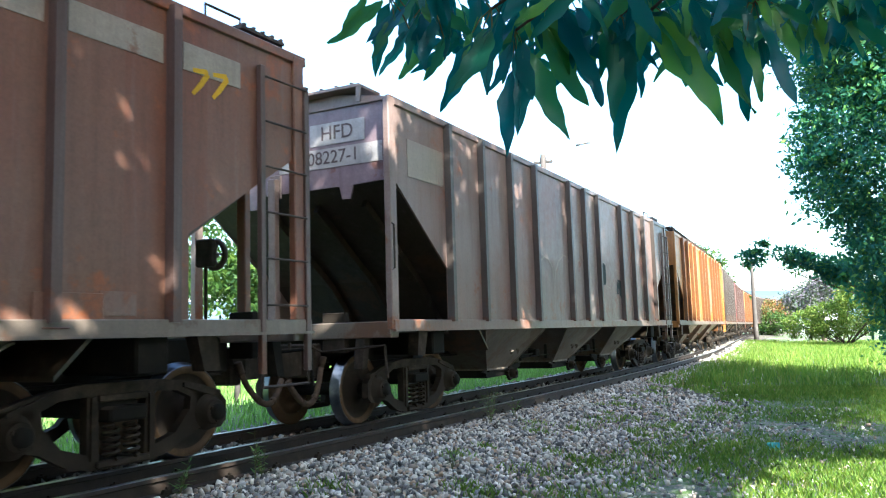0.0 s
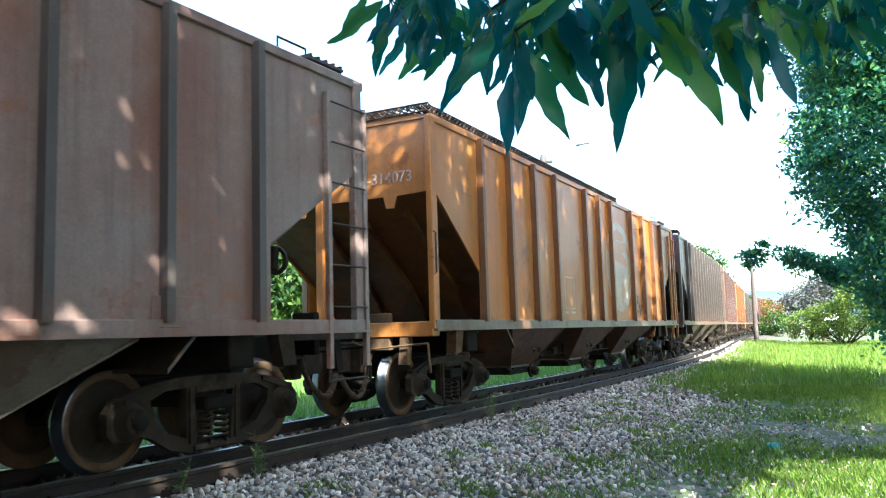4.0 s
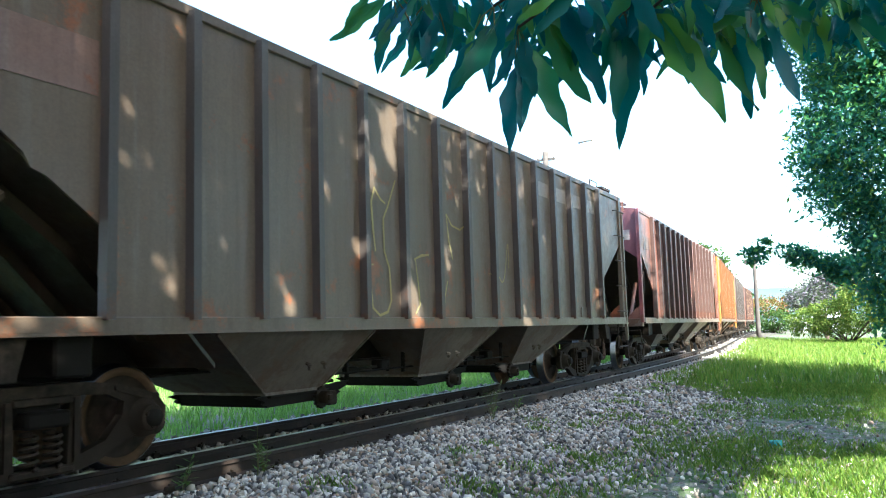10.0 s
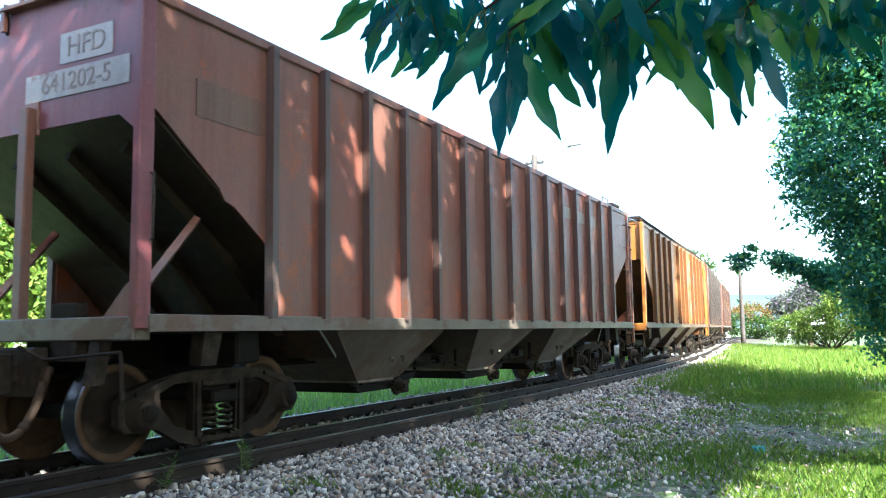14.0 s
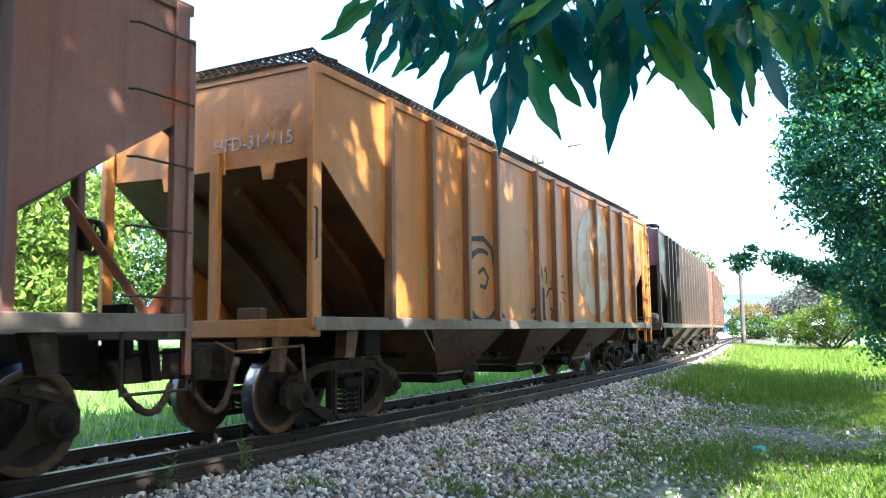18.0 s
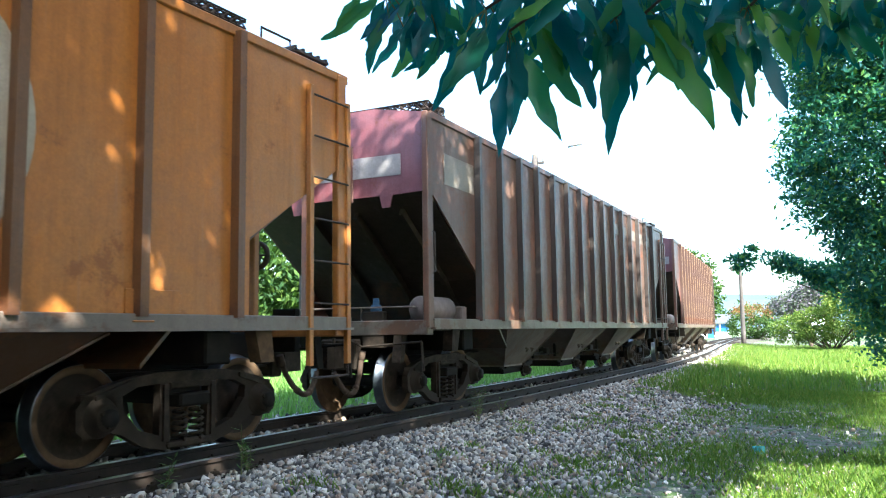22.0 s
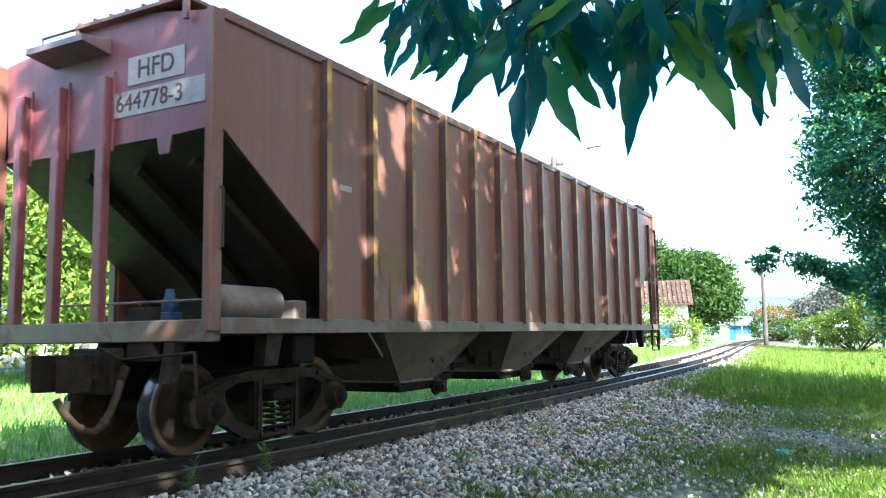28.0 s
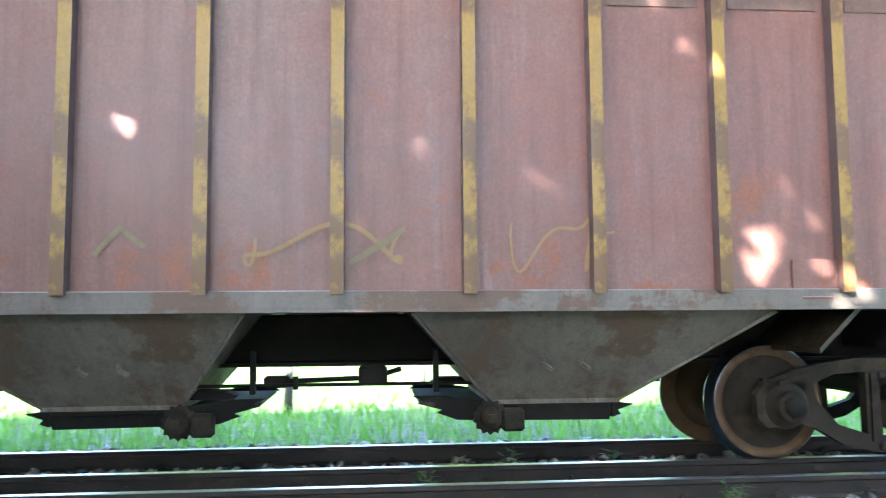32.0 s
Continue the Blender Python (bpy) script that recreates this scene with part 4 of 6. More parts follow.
    add_tube(bm, [(HW + 0.02, L - 2.85, 1.20), (HW + 0.045, L - 2.85, 1.17), (HW + 0.045, L - 2.65, 1.17)], 0.008, 5)
    part("card_holder", bm, body, car)
    return car, sets


GLYPH = [[(-0.62, 0.02), (-0.30, 0.10), (0.0, 0.06), (0.10, 0.12)], [(-0.35, 0.10), (-0.32, 0.42), (-0.20, 0.48), (-0.12, 0.36)], [(-0.35, 0.10), (-0.38, -0.36)],
         [(0.12, 0.10), (-0.06, 0.12), (-0.12, -0.14), (0.12, -0.18)], [(0.62, 0.08), (0.36, 0.10), (0.28, -0.12), (0.46, -0.20), (0.60, -0.06), (0.62, -0.24)]]
BAND = [[(-0.78, 0.30), (-0.45, 0.40), (0.1, 0.36), (0.45, 0.40), (0.74, 0.24)], [(-0.60, 0.14), (-0.30, 0.20), (0.2, 0.16), (0.55, 0.06)], [(-0.5, 0.52), (-0.1, 0.60), (0.35, 0.56)]]
OUTLINES = [(0.035, [(4.72, 1.60), (4.74, 2.04), (4.85, 2.22), (5.02, 2.30), (5.25, 2.28), (5.44, 2.14), (5.48, 1.85), (5.50, 1.30)]), (0.035, [(5.54, 1.60), (5.53, 1.93), (5.60, 2.10), (5.75, 2.27), (6.03, 2.40), (6.25, 2.38), (6.36, 2.25)]),
            (0.03, [(5.58, 1.55), (5.64, 1.38), (5.76, 1.19)]), (0.03, [(6.70, 1.40), (6.72, 1.66), (6.64, 1.90), (6.68, 2.15), (6.85, 2.34), (7.10, 2.41), (7.40, 2.34), (7.56, 2.14)]), (0.03, [(7.45, 2.12), (7.75, 2.06), (7.98, 1.90), (8.08, 1.65), (8.10, 1.30)]),
            (0.03, [(8.30, 1.95), (8.28, 2.35), (8.45, 2.46), (8.72, 2.40), (8.75, 1.95), (9.05, 1.90), (9.12, 1.60)]), (0.03, [(9.12, 1.30), (9.15, 1.70), (9.25, 2.02), (9.45, 2.14), (9.62, 2.05)]), (0.03, [(9.30, 2.25), (9.50, 2.32), (9.80, 2.30)])]
LOOPS = [(0.035, [(5.03, 2.71), (4.96, 2.53), (4.99, 2.21), (5.03, 1.97)]), (0.03, [(5.03, 2.69), (5.15, 2.58), (5.25, 2.54)]), (0.035, [(5.48, 2.85), (5.30, 2.51), (5.20, 2.36), (5.21, 1.99), (5.31, 1.79), (5.34, 1.42), (5.26, 1.29), (5.10, 1.25), (4.96, 1.33), (4.91, 1.64), (4.89, 1.80), (4.98, 1.82)]),
         (0.03, [(5.90, 1.93), (5.96, 1.62), (5.99, 1.38), (5.88, 1.27)]), (0.035, [(5.87, 1.93), (6.05, 1.99), (6.24, 2.01)]), (0.03, [(6.72, 2.59), (6.77, 2.25), (6.87, 1.99)]), (0.03, [(6.72, 2.59), (6.86, 2.45), (7.09, 2.41), (7.25, 2.48)]), (0.03, [(6.60, 1.25), (6.63, 1.50), (6.71, 1.70)])]
TAGS = [(0.10, [(4.15 + 0.60 * math.cos(0.3 * k), 1.72 + 0.52 * math.sin(0.3 * k)) for k in range(4, 20)]), (0.09, [(3.55, 2.0), (3.8, 2.38), (4.2, 2.42), (4.5, 2.3), (4.62, 1.9)]), (0.08, [(4.0, 1.9), (4.2, 1.98), (4.35, 1.85), (4.25, 1.7), (4.05, 1.72)]), (0.08, [(4.62, 1.5), (4.8, 1.35), (4.95, 1.26)]),
        (0.10, [(6.37, 2.24), (6.35, 1.87), (6.34, 1.45), (6.30, 1.27)]), (0.10, [(6.10, 1.37), (6.28, 1.41), (6.37, 1.35), (6.33, 1.27), (6.22, 1.26)]), (0.07, [(6.57, 2.30), (6.66, 2.08), (6.71, 1.93)]), (0.13, [(6.73, 1.80), (6.74, 1.50), (6.73, 1.28), (6.84, 1.25)]),
        (0.07, [(6.80, 2.08), (6.85, 2.17), (6.92, 2.04), (6.89, 1.88)]), (0.06, [(6.86, 1.64), (7.00, 1.78), (7.19, 1.82), (7.09, 1.95)]), (0.08, [(7.06, 1.46), (7.17, 1.41), (7.11, 1.30), (7.14, 1.24)]), (0.04, [(7.70, 2.04), (7.88, 2.08), (7.86, 1.95), (7.89, 1.86)]),
        (0.05, [(7.68, 1.76), (7.93, 1.75), (7.80, 1.64), (7.93, 1.58)]), (0.04, [(7.60, 1.60), (7.63, 1.48), (7.62, 1.38)])]
SQUARE = [(0.03, [(5.06, 2.01), (5.34, 2.01), (5.61, 2.01)]), (0.03, [(5.61, 2.01), (5.61, 1.72), (5.61, 1.44)]), (0.03, [(5.06, 2.01), (5.07, 1.72), (5.07, 1.44)]), (0.03, [(5.07, 1.44), (5.34, 1.44), (5.61, 1.44)]), (0.05, [(5.04, 1.37), (5.35, 1.37), (5.62, 1.37)])]
SMEARS = [(0.16, [(2.57, 1.72), (2.56, 1.85), (2.54, 2.00)]), (0.17, [(2.78, 1.52), (2.77, 1.85), (2.75, 2.14)]), (0.15, [(2.97, 1.68), (2.96, 1.85), (2.95, 1.98)]), (0.12, [(2.75, 1.25), (2.74, 1.45), (2.74, 1.65)]), (0.13, [(2.55, 1.80), (2.75, 1.86), (2.96, 1.82)]),
          (0.11, [(3.30, 1.88), (3.43, 1.83), (3.49, 2.05)]), (0.10, [(3.71, 1.92), (3.71, 1.60), (3.70, 1.26)]), (0.10, [(3.40, 1.80), (3.38, 1.55), (3.36, 1.30)]), (0.09, [(4.17, 1.78), (4.35, 1.74), (4.49, 1.66), (4.44, 1.28)]), (0.05, [(7.45, 1.45), (7.60, 1.62), (7.75, 1.50)]), (0.05, [(9.0, 1.40), (9.2, 1.52), (9.35, 1.62)])]
CARS = [
    dict(body=BROWN, rib_paint=RIB_BROWN, slope=SLOPE_SHADE, end=RED_END, ribs=(11, 1.47, 13.07), posts=(-0.45, 0.45), ladder_paint=RIB_BROWN, label="rusty brown hopper car with cream band, rolling on the rails", gear=CAST,
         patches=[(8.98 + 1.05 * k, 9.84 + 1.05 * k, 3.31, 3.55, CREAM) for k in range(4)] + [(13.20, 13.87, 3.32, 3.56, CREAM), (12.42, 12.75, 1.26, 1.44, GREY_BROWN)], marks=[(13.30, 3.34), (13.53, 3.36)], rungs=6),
    dict(body=GREY_BROWN, rib_paint=RIB_GREY, end=PALE_END, sill=GREY_BROWN, ribs=(11, 1.47, 13.07), posts=(-0.45,), label="faded grey-brown hopper car with stencilled end, rolling on the rails", slope=SLOPE_SHADE,
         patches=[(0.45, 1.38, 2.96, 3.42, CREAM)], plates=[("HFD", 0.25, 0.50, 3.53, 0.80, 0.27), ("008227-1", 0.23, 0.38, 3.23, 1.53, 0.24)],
         spray=[(TAG_TEAL, 8.55, 2.15, 0.3, 0.4, 30, 0.20), (TAG_TEAL, 9.75, 1.95, 0.32, 0.3, 30, 0.20)], ink=CHALK, strokes=OUTLINES, rungs=6),
    dict(body=ORANGE, rib_paint=RIB_ORANGE, end=ORANGE, ribs=(11, 1.47, 13.07), posts=(-0.45,), label="rusty orange hopper car with white emblem, rolling on the rails", walkway=(0.05, 9.0), slope=ORANGE_LOW,
         plates=[("HFD-314073", 0.21, 0.42, 3.10, 0, 0)], discs=[(8.9, 2.42, 1.0, BAND)], spray=[(TAG_BLACK, 10.3, 1.75, 0.45, 0.25, 60, 0.03), (TAG_BLACK, 10.55, 1.45, 0.55, 0.3, 60, 0.035)],
         ink=LOGO_WHITE, strokes=SQUARE, end_sill=ORANGE, gear=WHEEL_RUST, rungs=6),
    dict(body=GREY_GREEN, sill=GREY_GREEN, rib_paint=RIB_GREY, end=RED_END, ribs=(15, 1.45, 13.08), posts=(-0.62,), label="dusty grey hopper car with torn end plate on the rails", torn=True, braces=True, slope=SLOPE_SHADE,
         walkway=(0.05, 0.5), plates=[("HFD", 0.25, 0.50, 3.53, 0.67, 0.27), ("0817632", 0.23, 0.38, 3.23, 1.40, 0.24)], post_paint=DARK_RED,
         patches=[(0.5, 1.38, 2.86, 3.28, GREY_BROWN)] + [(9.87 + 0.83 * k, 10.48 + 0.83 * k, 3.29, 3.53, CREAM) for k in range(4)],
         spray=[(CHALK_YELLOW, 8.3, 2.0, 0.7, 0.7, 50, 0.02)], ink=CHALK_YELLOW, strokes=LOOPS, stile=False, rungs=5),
    dict(body=DARK_RED, rib_paint=RIB_BROWN, end=RED_END, ribs=(15, 1.45, 13.08), posts=(-0.15,), label="red oxide hopper car with torn end plate on the rails", torn=True, braces=True, slope=SLOPE_SHADE, red_posts=True,
         plates=[("HFD", 0.25, 0.52, 3.53, 0.65, 0.27), ("641202-5", 0.23, 0.40, 3.23, 1.30, 0.24)], post_paint=DARK_RED,
         patches=[(0.5, 1.38, 2.92, 3.25, PURPLE_BROWN)] + [(9.86 + 0.83 * k, 10.46 + 0.83 * k, 3.20, 3.42, CREAM) for k in range(3)], stile=False, rungs=5),
    dict(body=ORANGE, rib_paint=RIB_ORANGE, end=ORANGE, ribs=(11, 1.47, 13.07), posts=(-0.05,), label="orange hopper car with round white emblem, rolling on the rails", walkway=(0.05, 13.2), slope=ORANGE_LOW,
         plates=[("HFD-314115", 0.21, 0.42, 3.12, 0, 0)], discs=[(9.92, 2.48, 1.12, GLYPH)], end_sill=ORANGE, gear=WHEEL_RUST,
         spray=[(CHALK_YELLOW, 2.6, 1.75, 0.9, 0.5, 40, 0.03)], ink=TAG_TEAL, strokes=TAGS, rungs=6),
    dict(eave=3.92, body=PURPLE_BROWN, rib_paint=RIB_GREY, end=RED_END, ribs=(15, 1.45, 13.08), posts=(-0.62, 0.02), label="purple-brown hopper car with pale band, rolling on the rails", tank=True, tall_posts=True, slope=SLOPE_SHADE,
         walkway=(0.05, 0.5), patches=[(0.42, 1.38, 3.02, 3.44, CREAM)] + [(9.03 + 0.83 * k, 9.66 + 0.83 * k, 3.28, 3.53, CREAM) for k in range(5)], post_paint=DARK_RED, plates=[("HFE", 0.24, -0.30, 3.26, 2.3, 0.28)], rungs=6),
    dict(eave=3.92, body=LAST_BROWN, end=RED_END, ribs=(15, 1.45, 13.08), posts=(-1.36, -0.78, -0.13), ladder_paint=ROD, label="plum-brown hopper car with yellow ribs, last of the train", tank=True, slope=SLOPE_SHADE, rib_paint=YELLOW_RIB, tall_posts=True,
         plates=[("HFD", 0.25, 0.50, 3.53, 0.73, 0.27), ("644778-3", 0.23, 0.42, 3.23, 1.40, 0.24)], post_paint=RED_END,
         patches=[(10.70 + 0.83 * k, 11.32 + 0.83 * k, 3.12, 3.40, PURPLE_BROWN) for k in range(3)] + [(1.75, 1.95, 2.575, 2.635, PLATE_WHITE)],
         ink=SMEAR, strokes=SMEARS, spray=[(FAINT, 8.9, 1.50, 1.3, 0.30, 40, 0.03), (FAINT, 10.4, 1.55, 0.7, 0.40, 40, 0.022)], rungs=6)]
TRAIN = [build_car(i, c) for i, c in enumerate(CARS)]


def rolled(t):
    return SPEED[0] * t + SPEED[1] * t * t / 2 + SPEED[2] * t ** 3 / 6 + 0.20 * smooth(29.8, 31.8, t)


def motions():
    """The train rolls along the track; every wheelset turns with the way covered."""
    turns = [(0.16 * k, rolled(0.16 * k)) for k in range(201)]
    for (car, sets), s0 in zip(TRAIN, FRONTS):
        rows = []
        for k in range(65):
            t = k * 0.5
            s = s0 - rolled(t)
            a, b = track(s + PIVOTS[0])[0], track(s + PIVOTS[1])[0]
            d = (b - a).normalized()
            p = a - d * PIVOTS[0]
            rows.append((t, pose(p.x, p.y, 0, 0, 0, math.degrees(math.atan2(-d.x, d.y)))))
        walk(car, rows)
        for ax, y in sets:
            walk(ax, [(t, pose(0, y, WHEEL_R, math.degrees(r / WHEEL_R))) for t, r in turns])


# ---- plants ----
def blades(name, label, spots, material, h0, h1, width, lean=0.5, parent=None):
    """Grass blades, two-piece bent strips, at the spots given as an array of x, y, z."""
    rg = np.random.default_rng(len(spots))
    n = len(spots)
    a = rg.uniform(0, 6.2832, n)
    h = rg.uniform(h0, h1, n)
    w = width * rg.uniform(0.6, 1.3, n)
    side = np.stack([np.cos(a), np.sin(a), np.zeros(n)], 1) * w[:, None]
    tilt = np.stack([-np.sin(a), np.cos(a), np.zeros(n)], 1) * (h * rg.uniform(0.05, lean, n))[:, None]
    up = np.zeros((n, 3))
    up[:, 2] = h
    base = np.asarray(spots)
    mid = base + 0.55 * up + 0.3 * tilt
    tip = base + up + tilt
    v = np.stack([base - side, base + side, mid + side * 0.7, tip, mid - side * 0.7], 1).reshape(-1, 3)
    ob = new(name, quads_mesh(name, v, material, 5))
    ob.parent = parent
    return tagged(ob, label, "grass", kind="stuff")


def leaf_cloud(rg, blobs, n, size, clump=0.9, droop=0.3, per_clump=40):
    """Corners of n leaves gathered in clumps inside ellipsoids (x, y, z, rx, ry, rz)."""
    blobs = np.asarray(blobs, float)
    vol = blobs[:, 3] * blobs[:, 4] * blobs[:, 5]
    nc = max(8, n // per_clump)
    pick = rg.choice(len(blobs), nc, p=vol / vol.sum())
    d = rg.normal(size=(nc, 3))
    d /= np.linalg.norm(d, axis=1)[:, None]
    rad = rg.uniform(0.35, 1.0, nc) ** 0.5
    centre = blobs[pick, :3] + d * blobs[pick, 3:] * rad[:, None]
    own = rg.integers(0, nc, n)
    spread = clump * rg.uniform(0.5, 1.2, nc)
    p = centre[own] + rg.normal(size=(n, 3)) * (spread[own])[:, None] * np.array([0.5, 0.5, 0.32])
    t = rg.normal(size=(n, 3))
    t[:, 2] -= droop
    t /= np.linalg.norm(t, axis=1)[:, None]
    s = np.cross(t, rg.normal(size=(n, 3)))
    s /= np.linalg.norm(s, axis=1)[:, None] + 1e-9
    ln = size * rg.uniform(0.6, 1.3, n)
    w = ln * 0.22
    v = np.stack([p, p + t * (ln * 0.45)[:, None] + s * w[:, None], p + t * ln[:, None], p + t * (ln * 0.45)[:, None] - s * w[:, None]], 1)
    return v.reshape(-1, 3)


def limb(bm, a, b, r0, r1, wob, rng, n=6):
    a, b = Vector(a), Vector(b)
    pts = [a.lerp(b, i / n) + (Vector((rng.uniform(-wob, wob), rng.uniform(-wob, wob), 0)) if 0 < i < n else Vector()) for i in range(n + 1)]
    add_tube(bm, pts, r0, 8, True, r1)
    return pts


def tree(name, label, x, y, trunk_h, r, blobs, n, size, material, seed, clump=0.9, droop=0.3, category="tree", base=None):
    """A tapered trunk with limbs to each mass of the crown, and a crown of many leaves."""
    rng, rg = random.Random(seed), np.random.default_rng(seed)
    z0 = (ground_z(x, y) if base is None else base) - 0.05
    t = thing(name, pose(x, y, z0), label, category)
    bm = bmesh.new()
    if trunk_h > 0:
        limb(bm, (0, 0, 0), (rng.uniform(-0.2, 0.2), rng.uniform(-0.2, 0.2), trunk_h), r * 1.25, r * 0.75, r * 0.4, rng)
        for b in blobs:
            limb(bm, (0, 0, trunk_h * 0.85), (b[0] - x, b[1] - y, b[2] - z0), r * 0.5, r * 0.10, r * 0.8, rng)
    else:
        for b in blobs:
            for _ in range(4):
                limb(bm, (rng.uniform(-0.2, 0.2), rng.uniform(-0.2, 0.2), 0), (b[0] - x + rng.uniform(-0.5, 0.5) * b[3], b[1] - y + rng.uniform(-0.5, 0.5) * b[4], b[2] - z0), r, r * 0.3, r, rng)
    part("trunk" if trunk_h > 0 else "stem", bm, BARK, t)
    v = leaf_cloud(rg, blobs, n, size, clump, droop)
    v -= np.array([x, y, z0])
    ob = new("crown", quads_mesh("crown", v, material))
    ob.parent = t
    return t


def scatter(rg, n, x0, x1, y0, y1, keep):
    out = []
    xs, ys = rg.uniform(x0, x1, n), rg.uniform(y0, y1, n)
    for x, y in zip(xs, ys):
        if keep(float(x), float(y)):
            out.append((x, y, ground_z(float(x), float(y)) - 0.01))
    return np.array(out)


RG = np.random.default_rng(5)


def right_lawn(x, y):
    o = off_track(x, y)
    if o < 1.75:
        return False
    p = 0.42 + 1.1 * noise.noise((x * 0.55, y * 0.30, 4)) + 0.5 * noise.noise((x * 1.9, y * 1.3, 8))
    p += 0.5 * smooth(22, 34, y) + 0.6 * smooth(4.4, 6.2, x - 0.10 * max(0.0, y - 7)) - 0.72 * smooth(3.7, 2.4, o) * smooth(24, 12, y)
    p += 0.7 * smooth(15, 22, y) * smooth(1.8, 2.4, o)
    return RG.random() < p


def tufts(n):
    """Rounded tufts of fine grass that have come up through the ballast."""
    out = []
    for _ in range(n):
        s, o = float(RG.uniform(4.5, 22)), float(RG.uniform(2.0, 4.2))
        c, _h = track(s, o)
        r = float(RG.uniform(0.07, 0.24))
        for _q in range(int(700 * r)):
            x, y = c.x + float(RG.normal()) * r * 0.6, c.y + float(RG.normal()) * r * 0.6
            oo = off_track(x, y)
            out.append((x, y, float(np.interp(oo, [1.6, 2.2, 3.0, 4.0], [-0.165, -0.20, -0.33, -0.45])) - 0.01))
    return np.array(out)


blades("grass", "patchy green grass beside the ballast", np.concatenate([scatter(RG, 190000, 2.2, 9.5, 3.0, 20, right_lawn), tufts(80)]), GRASS, 0.02, 0.11, 0.0045, 0.8)
def verge(n):
    """Grass that has closed in on the track's edge further along."""
    out = []
    for _ in range(n):
        c, _h = track(float(RG.uniform(17, 62)), 1.65 + abs(float(RG.normal())) * 0.9)
        out.append((c.x, c.y, -0.24 - 0.12 * float(RG.random())))
    return np.array(out)


blades("tall_grass", "sunlit tall green grass", np.concatenate([scatter(RG, 60000, -3.0, 13, 20, 60, right_lawn), verge(14000)]), GRASS, 0.06, 0.30, 0.014)
blades("meadow_grass", "green meadow grass across the track", scatter(RG, 95000, -23, -2.3, -8, 34, lambda x, y: off_track(x, y) < -2.25 and RG.random() < 0.9), MEADOW, 0.07, 0.26, 0.010)
blades("far_meadow_grass", "long yellowish green grass in front of the house", scatter(RG, 60000, -34, -3, 30, 66, lambda x, y: off_track(x, y) < -2.4), MEADOW, 0.12, 0.50, 0.022)


def weed(x, y, z, h, seed, bushy):
    """A spindly weed: thin stalks with narrow leaves."""
    rng = random.Random(seed)
    t = thing("weed", pose(x, y, z), "spindly green weed growing at the rail", "weed", "weeds along the rail")
    lv = bmesh.new()
    for k in range(bushy):
        st = bmesh.new()
        a = rng.uniform(0, 6.28)
        top = Vector((0.30 * h * math.cos(a) * rng.uniform(0.3, 1.2), 0.30 * h * math.sin(a), h * rng.uniform(0.6, 1.0)))
        pts = [Vector((0, 0, 0)), top * 0.5 + Vector((0, 0, 0.1 * h)), top]
        add_tube(st, pts, 0.005, 4, True, 0.0025)
        part("stalk", st, STALK, t)
        for q in range(7):
            p = pts[0].lerp(top, 0.3 + 0.1 * q)
            b = rng.uniform(0, 6.28)
            d = Vector((math.cos(b), math.sin(b), rng.uniform(-0.2, 0.6))) * rng.uniform(0.06, 0.13)
            s = d.cross(Vector((0, 0, 1))).normalized() * 0.011
            vs = [lv.verts.new(c) for c in (p, p + d * 0.5 + s, p + d, p + d * 0.5 - s)]
            lv.faces.new(vs)
    tagged(part("leaves", lv, WEED, t), kind="stuff")


for k, (s, o, h, b) in enumerate(((4.55, 1.30, 0.34, 5), (5.45, 1.36, 0.36, 6), (5.25, 1.45, 0.50, 2), (9.9, 1.42, 0.50, 4), (9.6, 1.55, 0.62, 3), (10.5, 1.50, 0.34, 4), (2.3, 1.32, 0.22, 4), (1.1, -0.1, 0.22, 3), (0.4, 0.75, 0.24, 3), (13.0, 3.1, 0.30, 4), (14.8, 2.6, 0.28, 4), (6.8, 2.5, 0.25, 3), (1.9, 0.0, 0.2, 3))):
    p, _ = track(s, o)
    weed(p.x, p.y, -0.19 - 0.06 * max(0, o - 1.6), h, 60 + k, b)


# ---- overhanging branch and the shade tree it belongs to ----
def leaf_blade(length, curl, seed, wide=1.0):
    """A long wavy leaf along +x with a raised midrib and a short stalk."""
    rng = random.Random(seed)
    bm = bmesh.new()
    n = 12
    sick = rng.uniform(-0.24, 0.24)
    rows = []
    for i in range(n + 1):
        t = i / n
        w = 0.098 * wide * length * max(0.0, math.sin(3.1416 * t ** 0.85)) ** 0.75 * (1.12 - 0.25 * t) + 0.0015
        z = -curl * length * t * t
        wav = 0.09 * length * math.sin(7 * t + seed)
        q = sick * length * t * t + 0.018 * length * math.sin(8 * t + seed * 1.7)
        w *= 1 + 0.16 * math.sin(19 * t + seed * 2.3)
        rows.append([bm.verts.new((length * t, q - w, z + 0.25 * w + wav * 0.3)), bm.verts.new((length * t, q, z)), bm.verts.new((length * t, q + w, z + 0.25 * w - wav * 0.3))])
    for a, b in zip(rows, rows[1:]):
        for k in (0, 1):
            f = bm.faces.new((a[k], b[k], b[k + 1], a[k + 1]))
            f.smooth = True
    add_tube(bm, [(-0.04, 0, 0.008), (0.0, 0, 0), (length * 0.5, sick * length * 0.25, -curl * length * 0.25 - 0.001), (length * 0.97, sick * length * 0.94, -curl * length * 0.94)], 0.0022, 4, True, 0.0007)
    return bm


